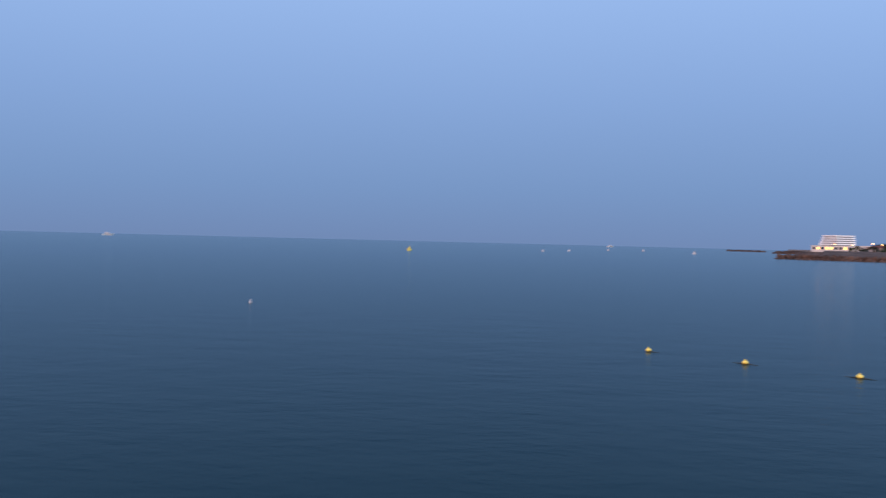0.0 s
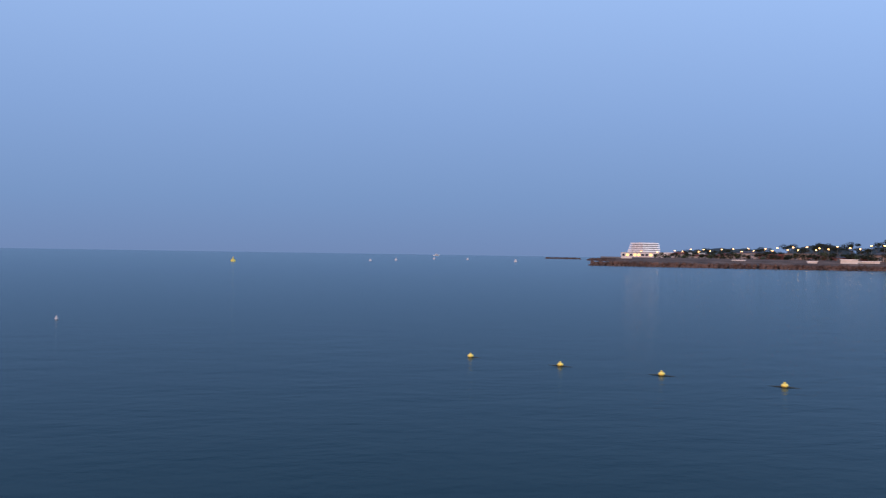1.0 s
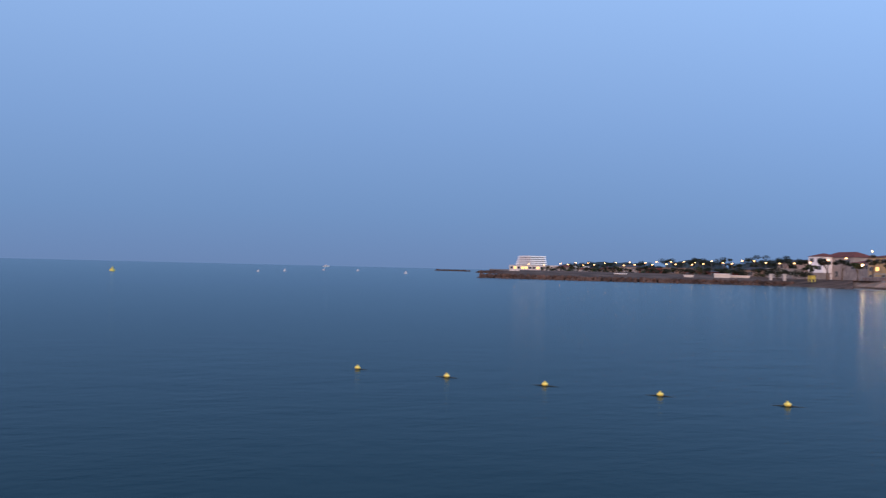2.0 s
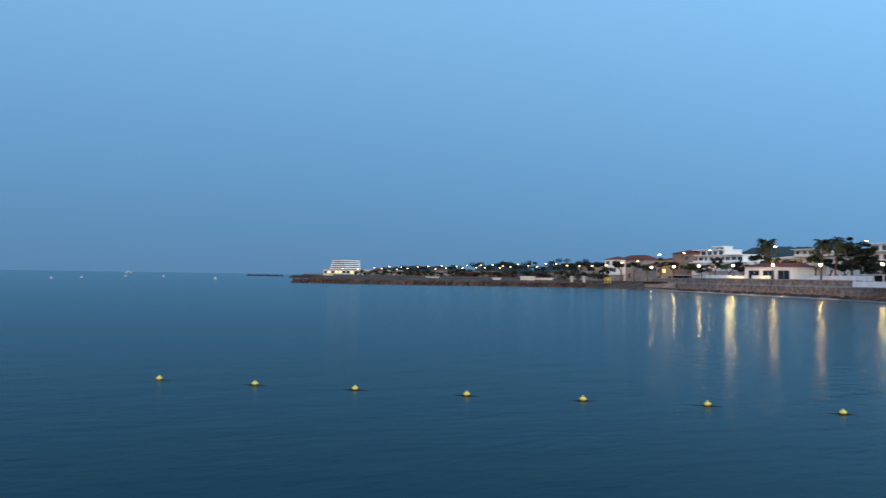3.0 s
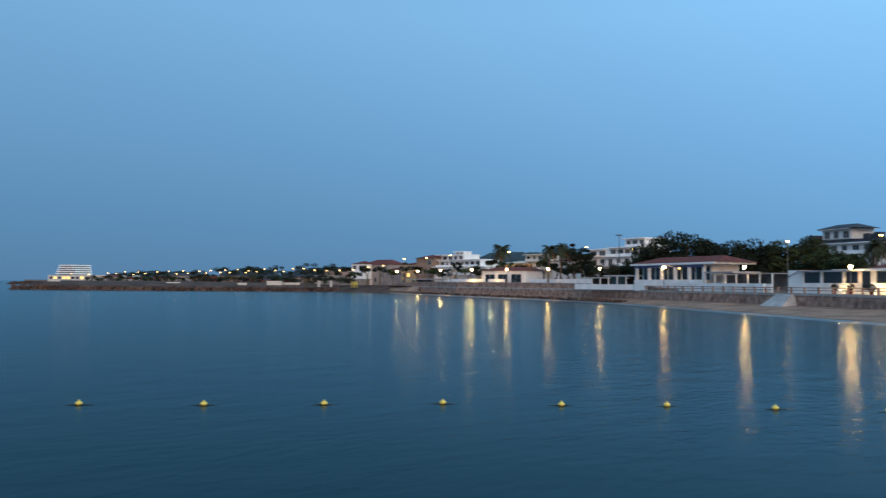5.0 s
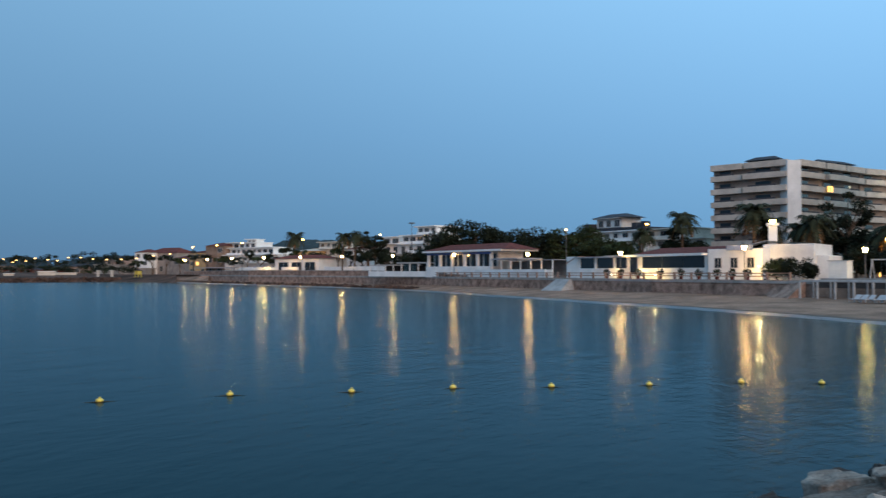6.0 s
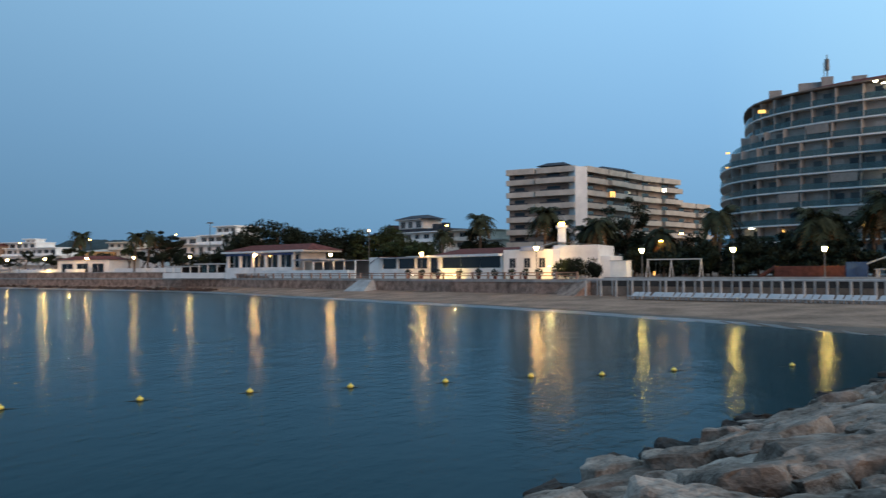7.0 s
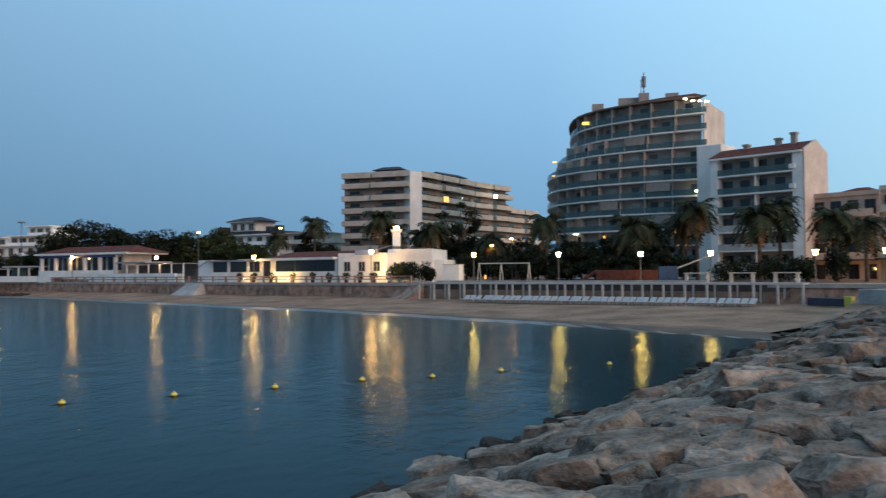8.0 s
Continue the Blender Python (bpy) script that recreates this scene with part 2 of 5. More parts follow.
arc = [40 + 0.5 * k for k in range(152)]
land = [22 + 1.0 * k for k in range(125)]
PROM = 3.1
strip("ground", land, lambda a: (wall_line(a) if a > 45 else coast(a)) + 0.3, lambda a: 4800, PROM, PROM + 2, M_EARTH, 6)
strip("pavement", [45 + k for k in range(80)], wall_line, lambda a: wall_line(a) + 9, PROM + 0.02, PROM + 0.03, M_PAVING)
strip("beach", arc, lambda a: shore(a) + 3.5, lambda a: wall_line(a) + 0.5, 0.22, 1.15, M_SAND, 4)
strip("wet_sand", arc, lambda a: shore(a) - 9, lambda a: shore(a) + 3.6, -0.5, 0.225, M_WET, 3)
strip("foam_line", [57 + 0.4 * k for k in range(20)], lambda a: shore(a) + 0.25 + 0.35 * math.sin(a * 2.1), lambda a: shore(a) + 1.0 + 0.35 * math.sin(a * 2.1), 0.045, 0.08, M_WHITE)
swash_top = curve([44, 62, 81, 100, 110], [0.34, 0.29, 0.20, 0.11, 0.09])
bm = bmesh.new()
rows = [[bm.verts.new(P(a, shore(a) - 0.8 + 2.4 * k / 4 + 0.3 * math.sin(a * 3.1 + k), swash_top(a) * (k / 4) - 0.02)) for k in range(5)] for a in (44 + 0.25 * i for i in range(260))]
for r, t in zip(rows, rows[1:]):
    for k in range(4):
        bm.faces.new((r[k], r[k + 1], t[k + 1], t[k]))
tagged(part("wet_sand_swash", bm, M_SWASH), "thin film of water running off the wet sand", "wet sand", kind="structure")
strip("sand_bank", [38 + 0.5 * k for k in range(18)], lambda a: wall_line(a) - 14, lambda a: wall_line(a) + 2, 0.9, PROM + 0.05, M_SAND, 2)
# far shore behind the long jetty
strip("far_beach", [22 + 0.5 * k for k in range(46)], lambda a: coast(a) - 40, lambda a: coast(a) + 1, -0.3, PROM + 0.05, M_SCRUB, 2)


def sea_wall():
    bm = bmesh.new()
    for k in range(158):
        a, b = 46 + 0.5 * k, 46.5 + 0.5 * k
        for d0, d1, z0, z1 in ((-0.15, 0.5, 0.3, PROM - 0.35),):
            q = [P(a, wall_line(a) + d0, z0), P(b, wall_line(b) + d0, z0), P(b, wall_line(b) + d0 + 0.25, z1), P(a, wall_line(a) + d0 + 0.25, z1), P(b, wall_line(b) + d1, z1), P(a, wall_line(a) + d1, z1)]
            v = [bm.verts.new(c) for c in q]
            bm.faces.new((v[0], v[1], v[2], v[3]))
            bm.faces.new((v[3], v[2], v[4], v[5]))
    bmesh.ops.remove_doubles(bm, verts=bm.verts, dist=0.001)
    tagged(part("wall_sea", bm, M_WALLSTONE), "brown rough stone sea wall above the beach", "wall", kind="structure")
    bm = bmesh.new()
    for k in range(158):
        a, b = 46 + 0.5 * k, 46.5 + 0.5 * k
        q = []
        for z in (PROM - 0.36, PROM + 0.06):
            q += [P(a, wall_line(a) - 0.1, z), P(b, wall_line(b) - 0.1, z), P(b, wall_line(b) + 0.7, z), P(a, wall_line(a) + 0.7, z)]
        v = [bm.verts.new(c) for c in q]
        bm.faces.new((v[0], v[1], v[5], v[4]))
        bm.faces.new((v[4], v[5], v[6], v[7]))
    tagged(part("trim_coping", bm, M_COPING), "pale stone coping on the sea wall", "coping", kind="structure")


sea_wall()


def parapet_wall():
    """The solid stone parapet on the far part of the promenade, lower towards the pavilion."""
    height = curve([45, 50, 57, 61, 63.5], [1.5, 1.7, 1.5, 1.0, 0.35])
    for name, lo, hi, d0, d1, mt in (("wall_parapet", 0.0, -0.2, 0.75, 1.15, M_WALLSTONE), ("trim_parapet", -0.19, 0.0, 0.65, 1.25, M_COPING)):
        bm = bmesh.new()
        for k in range(74):
            a, b = 45 + 0.25 * k, 45.25 + 0.25 * k
            q = []
            for x, dd in ((a, d0), (b, d0), (b, d1), (a, d1)):
                q.append(P(x, wall_line(x) + dd, PROM + 0.07 + (height(x) + lo if lo else 0)))
            for x, dd in ((a, d0), (b, d0), (b, d1), (a, d1)):
                q.append(P(x, wall_line(x) + dd, PROM + 0.07 + height(x) + hi))
            v = [bm.verts.new(c) for c in q]
            bm.faces.new((v[0], v[1], v[5], v[4]))
            bm.faces.new((v[4], v[5], v[6], v[7]))
            bm.faces.new((v[2], v[3], v[7], v[6]))
        tagged(part(name, bm, mt), "brown stone parapet along the far promenade", "parapet", kind="structure")


parapet_wall()


# ---- breakwater of quarry rock, on which the camera stands ----
ALONG, LEFT = Vector((0.892, -0.452, 0)), Vector((0.452, 0.892, 0))
rng = random.Random(4)


def rock_mesh(seed):
    r = random.Random(seed)
    bm = bmesh.new()
    bmesh.ops.create_cube(bm, size=1.0)
    for v in bm.verts:
        v.co = Vector((v.co.x * 1.20 + r.uniform(-0.15, 0.15), v.co.y * 0.82 + r.uniform(-0.13, 0.13), v.co.z * 0.50 + r.uniform(-0.08, 0.08)))
    for _ in range(5):
        q = Vector((r.choice((-1, 1)) * r.uniform(0.4, 1), r.choice((-1, 1)) * r.uniform(0.4, 1), r.uniform(-0.5, 0.9))).normalized()
        bmesh.ops.bisect_plane(bm, geom=bm.verts[:] + bm.edges[:] + bm.faces[:], plane_co=q * r.uniform(0.34, 0.46), plane_no=q, clear_outer=True)
        bmesh.ops.holes_fill(bm, edges=bm.edges)
    bmesh.ops.remove_doubles(bm, verts=bm.verts, dist=0.03)
    bmesh.ops.bevel(bm, geom=list(bm.edges), offset=0.028, segments=1, affect="EDGES", clamp_overlap=True)
    bmesh.ops.triangulate(bm, faces=bm.faces)
    for _ in range(3):
        long = [e for e in bm.edges if e.calc_length() > 0.13]
        bmesh.ops.subdivide_edges(bm, edges=long, cuts=1)
        bmesh.ops.triangulate(bm, faces=[f for f in bm.faces if len(f.verts) > 3])
    off = Vector((seed * 7.3, seed * 3.1, 0))
    for v in bm.verts:
        p = v.co * 5 + off
        v.co += Vector((noise.noise(p), noise.noise(p + Vector((9, 0, 0))), noise.noise(p + Vector((0, 9, 0))))) * 0.05
        v.co += v.co.normalized() * noise.noise(v.co * 13 + off) * 0.022
    me = bpy.data.meshes.new("rock")
    bm.normal_update()
    bm.to_mesh(me)
    bm.free()
    me.materials.append(M_ROCK)
    for f in me.polygons:
        f.use_smooth = False
    return me


def bank(p):
    """The height of the rock bank at p metres from the lookout towards the bay."""
    return float(np.interp(p, [-2, 2.2, 4.2, 7.0, 10.2, 12.5], [2.2, 2.1, 1.8, 0.9, -0.1, -0.9]))


breakwater = thing("breakwater", "breakwater bank of piled pinkish grey quarry boulders by the sea", "breakwater")
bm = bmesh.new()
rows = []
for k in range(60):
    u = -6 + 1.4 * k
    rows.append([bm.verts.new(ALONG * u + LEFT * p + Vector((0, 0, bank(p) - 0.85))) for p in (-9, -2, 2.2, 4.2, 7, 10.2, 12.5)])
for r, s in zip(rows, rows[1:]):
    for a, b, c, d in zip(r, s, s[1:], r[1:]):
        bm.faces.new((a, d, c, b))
# dark sheet below the boulders, its colour standing in for shade in the gaps
part("core", bm, M_ROCKWET_SHADE, breakwater, "dark sheet standing in for the shade between the boulders")
ROCKS = [rock_mesh(s) for s in range(18)]
places = []
u = -6.0
while u < 72:
    p = -1.6
    while p < (6.2 if u < 8.5 else 7.3 if u < 11 else 9.1):
        size = rng.choice((0.55, 0.85, 1.15, 1.45) if u < 24 else (0.7, 0.85, 1.0, 1.25)) * rng.uniform(0.9, 1.12)
        uu, pp = u + rng.uniform(-0.35, 0.35), p + rng.uniform(-0.25, 0.25)
        if pp > 1.9 or abs(uu) > 2.4:
            places.append((uu, pp, size))
        p += size * 0.95
    u += 1.04
places.sort(key=lambda c: abs(c[0] - 14) + (8 if c[1] < 1 else 0))
rest = []
for i, (uu, pp, size) in enumerate(places):
    tilt = math.degrees(math.atan2(bank(pp - 0.5) - bank(pp + 0.5), 1.0)) * 0.7
    at = ALONG * uu + LEFT * pp + Vector((0, 0, bank(pp) - 0.10 + rng.uniform(-0.2, 0.14)))
    turn = Matrix.Rotation(math.atan2(ALONG.y, ALONG.x), 4, "Z") @ Matrix.Rotation(radians(-tilt), 4, "X")
    own = Euler((radians(rng.uniform(-8, 8)), radians(rng.uniform(-8, 8)), radians(rng.choice((-63, 117, -63, 117, 20)) + rng.uniform(-28, 28)))).to_matrix().to_4x4()
    m = Matrix.Translation(at) @ turn @ own @ Matrix.Diagonal((size, size * rng.uniform(0.9, 1.2), size * (rng.uniform(0.62, 0.85) if uu < 24 else rng.uniform(0.7, 1.1)), 1))
    me = ROCKS[rng.randrange(len(ROCKS))]
    if i < 300:
        ob = new("rock", me)
        ob.parent = breakwater
        ob.matrix_world = m
    else:
        rest.append((me, m))


def joined(name, pieces, material, label=""):
    """Many copies of a few meshes as one mesh."""
    verts, faces, base = [], [], 0
    for me, m in pieces:
        co = np.empty(len(me.vertices) * 3)
        me.vertices.foreach_get("co", co)
        co = co.reshape(-1, 3) @ np.array(m.to_3x3()).T + np.array(m.translation)
        verts.extend(co.tolist())
        faces.extend([[base + i for i in f.vertices] for f in me.polygons])
        base += len(me.vertices)
    mesh = bpy.data.meshes.new(name)
    mesh.from_pydata(verts, [], faces)
    mesh.materials.append(material)
    ob = new(name, mesh)
    ob.parent = breakwater
    return tagged(ob, label, kind="stuff")


joined("rubble", rest, M_ROCK)
# dark weed-covered rocks at the waterline
wet = []
for k in range(70):
    uu = 13.6 + k * 0.70 + rng.uniform(-0.3, 0.3)
    size = rng.uniform(0.45, 0.95)
    m = Matrix.Translation(ALONG * uu + LEFT * rng.uniform(9.1, 9.9) + Vector((0, 0, rng.uniform(-0.12, 0.12)))) @ Euler((rng.uniform(-0.3, 0.3), rng.uniform(-0.3, 0.3), rng.uniform(0, 6.3))).to_matrix().to_4x4() @ Matrix.Diagonal((size, size, size * 0.9, 1))
    wet.append((ROCKS[rng.randrange(len(ROCKS))], m))
joined("wet_rubble", wet, M_ROCKWET_SHADE, "dark wet rocks at the waterline")
# walkway along the crest
bm = boxes((-30, 72, -9, -1.9, 1.2, 2.55, 0.06))
walkway = part("pavement_breakwater", bm, M_CONCRETE)
walkway.matrix_world = Matrix.Rotation(math.atan2(ALONG.y, ALONG.x), 4, "Z")
tagged(walkway, "grey concrete walkway along the breakwater crest", "walkway", kind="structure")
bm = boxes((-1.6, 1.6, -2.2, 1.4, 1.2, 2.52, 0.06))
stand = part("pavement_lookout", bm, M_CONCRETE)
stand.matrix_world = Matrix.Rotation(math.atan2(ALONG.y, ALONG.x), 4, "Z")
tagged(stand, "concrete slab at the lookout", "slab", kind="structure")


# ---- long jetty and far spits ----
def rock_ridge(name, line, half, top, label, seed, size=3.0):
    r = random.Random(seed)
    bm = bmesh.new()
    for (a0, d0), (a1, d1) in zip(line, line[1:]):
        p, q = P(a0, d0), P(a1, d1)
        n = max(2, int((q - p).length / (size * 0.55)))
        side = (q - p).normalized().cross(Vector((0, 0, 1)))
        for k in range(n):
            c = p.lerp(q, (k + r.random()) / n)
            for s in (-1, -0.4, 0.3, 0.9):
                h = top * (1 - abs(s) ** 1.5 * 0.85)
                v = bmesh.ops.create_icosphere(bm, subdivisions=1, radius=0.5)["verts"]
                m = Matrix.Translation(c + side * (s * half + r.uniform(-1, 1)) + Vector((0, 0, h - size * 0.3 + r.uniform(-0.25, 0.25)))) @ Euler((r.random() * 6, r.random() * 6, r.random() * 6)).to_matrix().to_4x4() @ Matrix.Diagonal((size * r.uniform(0.8, 1.4), size, size * 0.8, 1))
                bmesh.ops.transform(bm, matrix=m, verts=v)
    ob = part(name, bm, M_JETTY)
    return tagged(ob, label, "jetty", kind="stuff")


rock_ridge("rock_jetty", [(21.45, 410), (24, 400), (28, 390), (32.9, 387), (37, 392), (41.0, 402)], 4.0, 2.0, "long low dark rock jetty across the bay", 1, 2.3)
rock_ridge("rock_edge", [(46.6, 322), (49, 290), (52, 256), (55, 234), (58, 210), (60, 196)], 0.9, 0.75, "low line of dark rocks at the water edge", 7, 1.3)
rock_ridge("rock_spit", [(18.45, 1250), (20.6, 1200)], 4.0, 1.9, "distant thin dark rock spit at the horizon", 2, 2.8)
rock_ridge("rock_spit", [(21.4, 900), (23.4, 760), (28, 600)], 4.0, 2.2, "distant low rocks below the stepped hotel", 3, 3.5)
# sandy bank behind the jetty
bm = bmesh.new()
vs = [[bm.verts.new(P(a, d, z)) for d, z in ((394 + abs(a - 33) * 1.2, 1.8), (425 + abs(a - 33), 3.1), (505, 4.1))] for a in (24, 27, 30, 33, 36, 39, 42, 44)]
for r, s in zip(vs, vs[1:]):
    for k in range(2):
        bm.faces.new((r[k], s[k], s[k + 1], r[k + 1]))
tagged(part("ground_jetty", bm, M_SCRUB), kind="structure")


def hill(name, a0, a1, d, top, label, seed):
    bm = bmesh.new()
    n, r = 40, random.Random(seed)
    rows = []
    for k in range(n + 1):
        f = k / n
        a = a0 + (a1 - a0) * f
        h = top * (math.sin(math.pi * f) ** 0.4) * (0.88 + 0.06 * noise.noise(Vector((f * 5, seed, 0)))) + 2
        rows.append([bm.verts.new(P(a, d + o, z)) for o, z in ((-60, 2), (-25, h * 0.75 + r.uniform(-1, 1)), (0, h + r.uniform(-0.9, 0.9)), (80, 2))])
    for p, q in zip(rows, rows[1:]):
        for k in range(3):
            bm.faces.new((p[k], q[k], q[k + 1], p[k + 1]))
    return tagged(part(name, bm, M_HILL), label, "hill", kind="structure")


hill("backdrop_hill", 33.2, 37.6, 1100, 23, "distant dark wooded hill", 1)
hill("backdrop_hill", 37.0, 45.5, 1000, 23, "distant dark wooded hill", 5)
hill("backdrop_hill", 48.3, 58.0, 800, 37, "distant dark wooded hill behind the villas", 2)
hill("backdrop_hill", 26.5, 33.8, 1000, 15, "distant low dark wooded rise", 3)
hill("backdrop_hill", 56.0, 80.0, 700, 20, "dark wooded rise behind the promenade", 4)


# ---- buildings ----
def glow_lamp(q, watts):
    lamp = new("lamp_light", bpy.data.lights.new("lamp_light", "POINT"))
    lamp.data.energy, lamp.data.color, lamp.data.shadow_soft_size = watts, (1.0, 0.60, 0.24), 0.1
    lamp.location = q


def window(parent, x, z, w, h, y=-0.04, glass=M_DARK, frame_material=M_PALE):
    """A window set in a facade at y: frame with its pane behind."""
    t = 0.09
    bm = boxes((x - w / 2 - t, x - w / 2, y - 0.04, y + 0.1, z - t, z + h + t), (x + w / 2, x + w / 2 + t, y - 0.04, y + 0.1, z - t, z + h + t),
               (x - w / 2, x + w / 2, y - 0.04, y + 0.1, z + h, z + h + t), (x - w / 2, x + w / 2, y - 0.06, y + 0.1, z - t, z), (x - 0.03, x + 0.03, y - 0.03, y + 0.1, z, z + h))
    fr = part("window", bm, frame_material, parent)
    part("pane", boxes((x - w / 2, x + w / 2, y, y + 0.05, z, z + h)), glass, fr)
    return fr


def hip_roof(bm, x0, x1, y0, y1, z0, h, over=0.5):
    x0, x1, y0, y1 = x0 - over, x1 + over, y0 - over, y1 + over
    half = min(y1 - y0, x1 - x0) / 2
    lo = [bm.verts.new(c) for c in ((x0, y0, z0), (x1, y0, z0), (x1, y1, z0), (x0, y1, z0))]
    ym = (y0 + y1) / 2
    hi = [bm.verts.new(c) for c in ((x0 + half * 0.8, ym, z0 + h), (x1 - half * 0.8, ym, z0 + h))]
    for f in ((lo[0], lo[1], hi[1], hi[0]), (lo[1], lo[2], hi[1]), (lo[2], lo[3], hi[0], hi[1]), (lo[3], lo[0], hi[0]), (lo[3], lo[2], lo[1], lo[0])):
        bm.faces.new(f)
    return bm


def house(a1, d1, a2, d2, z0, z1, depth, wall, label, roof=None, roof_h=1.6, cols=4, floors=2, lit=(), balcony=False, seed=0, name="house"):
    """A house by the bearings and distances of its front corners."""
    m, w = facing(a1, d1, a2, d2, z0)
    ob = thing(name, label, "house", m)
    h = z1 - z0
    part("wall", boxes((0, w, 0, depth, 0, h, 0.05)), wall, ob)
    if roof:
        part("roof", hip_roof(bmesh.new(), 0, w, 0, depth, h + 0.02, roof_h), roof, ob)
    else:
        part("parapet", boxes((-0.15, w + 0.15, -0.15, depth + 0.15, h + 0.01, h + 0.35)), wall, ob)
    fh = h / floors
    r = random.Random(seed)
    for f in range(floors):
        for c in range(cols):
            x = w * (c + 0.5) / cols
            ww = min(w / cols * 0.5, 2.4) * r.uniform(0.7, 1.2)
            if r.random() < 0.22 and (f, c) not in lit:
                continue
            window(ob, x, f * fh + fh * 0.28, ww, fh * 0.48, glass=M_LITROOM if (f, c) in lit else M_DOOR)
        if balcony and f:
            part("balcony", boxes((0.3, w - 0.3, -1.3, 0, f * fh - 0.08, f * fh + 0.08), (0.3, w - 0.3, -1.3, -1.2, f * fh + 0.08, f * fh + 0.95)), wall, ob)
    return ob


def apartment_building():
    zt, fh = 27.0, 2.84
    ob = thing("apartment_building", "eight-storey beige apartment block with deep stepped balconies", "apartment block")
    wings = [(79.18, 197, 83.75, 190, 0, 8, [(0.0, 0.42), (0.45, 1.0)]), (84.55, 191.5, 88.1, 217 * 0.985, 0, 8, [(0.0, 0.36), (0.38, 0.68), (0.70, 1.0)]),
             (88.15, 214.5, 90.5, 228, 0, 8, [(0.0, 0.48), (0.52, 1.0)]), (90.52, 228.5, 92.3, 241, 2, 8, [(0.0, 0.48), (0.52, 1.0)])]
    for a1, d1, a2, d2, skip, n, spans in wings:
        m, w = facing(a1, d1, a2, d2, 0)
        top = zt - skip * fh
        # wall behind the balconies: recess shade is put into its darker plaster colour
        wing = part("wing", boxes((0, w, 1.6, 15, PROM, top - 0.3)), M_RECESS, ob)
        wing.matrix_local = m
        for k in range(skip, n):
            zf = zt - (k + 1) * fh
            for j, (s0, s1) in enumerate(spans):
                x0, x1 = s0 * w, s1 * w
                y0 = -0.7 if j % 2 else 0.0
                b = part("balcony", boxes((x0, x1, y0, y0 + 0.16, zf - 0.25, zf + 0.95, 0.03), (x0, x1, y0 + 0.16, 1.7, zf - 0.25, zf - 0.02), (x0, x0 + 0.14, y0 + 0.16, 1.7, zf - 0.02, zf + 0.95), (x1 - 0.14, x1, y0 + 0.16, 1.7, zf - 0.02, zf + 0.95)), M_BEIGE, wing)
                part("planter", boxes((x0 + 0.12 * (x1 - x0), x1 - 0.25 * (x1 - x0), y0 + 0.17, y0 + 0.45, zf + 0.9, zf + 1.28)), M_DARKROOF, wing)
                part("balcony_door", boxes((x0 + 0.2 * (x1 - x0), x0 + 0.55 * (x1 - x0), 1.55, 1.62, zf, zf + 2.1)), M_DARK, wing)
        for s0, s1 in spans:
            part("roof_edge", boxes((s0 * w, s1 * w, -0.1, 2.2, top - 0.75, top + 0.55, 0.04)), M_BEIGE, wing)
    m, w = facing(83.75, 189.6, 84.55, 191.0, 0)
    tower = part("stair_tower", boxes((0, w, 0, 10, PROM, zt + 0.3, 0.05)), M_WHITE, ob)
    tower.matrix_local = m
    m, w = facing(81.3, 199, 83.2, 196, zt + 0.5)
    canopy = part("roof_canopy", hip_roof(boxes((0.6, 0.8, 0.5, 0.7, 0, 1.0), (w - 0.8, w - 0.6, 0.5, 0.7, 0, 1.0)), 0, w, 0, 4, 1.0, 0.9, 0.3), M_DARKROOF, ob)
    canopy.matrix_local = m
    m, w = facing(85.7, 206, 87.6, 216, zt + 0.5)
    canopy = part("roof_canopy", hip_roof(boxes((0.6, 0.8, 0.5, 0.7, 0, 1.0), (w - 0.8, w - 0.6, 0.5, 0.7, 0, 1.0)), 0, w, 0, 4, 1.0, 0.9, 0.3), M_DARKROOF, ob)
    canopy.matrix_local = m
    for az, d, z, s, mt in ((86.05, 199, 21.2, 1.7, M_LITROOM), (89.4, 216.5, 23.6, 1.1, M_LITWHITE)):
        m, w = facing(az, d, az + 0.4, d + 2, z)
        lit = part("lit_window", boxes((0, s, 0, 0.1, 0, s * 0.75)), mt, ob)
        lit.matrix_local = m


apartment_building()


def arc_plan(a0, extra=0.0):
    """The hotel's curved front, left to right, from the bearing a0 on."""
    middle = P(98.6, 184)
    out = []
    for f, d in ((0.022, 198), (0.005, 190), (0.0, 184), (0.008, 178.5), (0.03, 174), (0.07, 170), (0.13, 167), (0.22, 164), (0.34, 161.5), (0.48, 159.3), (0.64, 157.4), (0.82, 156), (1, 155)):
        p = P(a0 + f * (103.15 - a0), d)
        out.append(p + (middle - p).normalized() * extra)
    return out


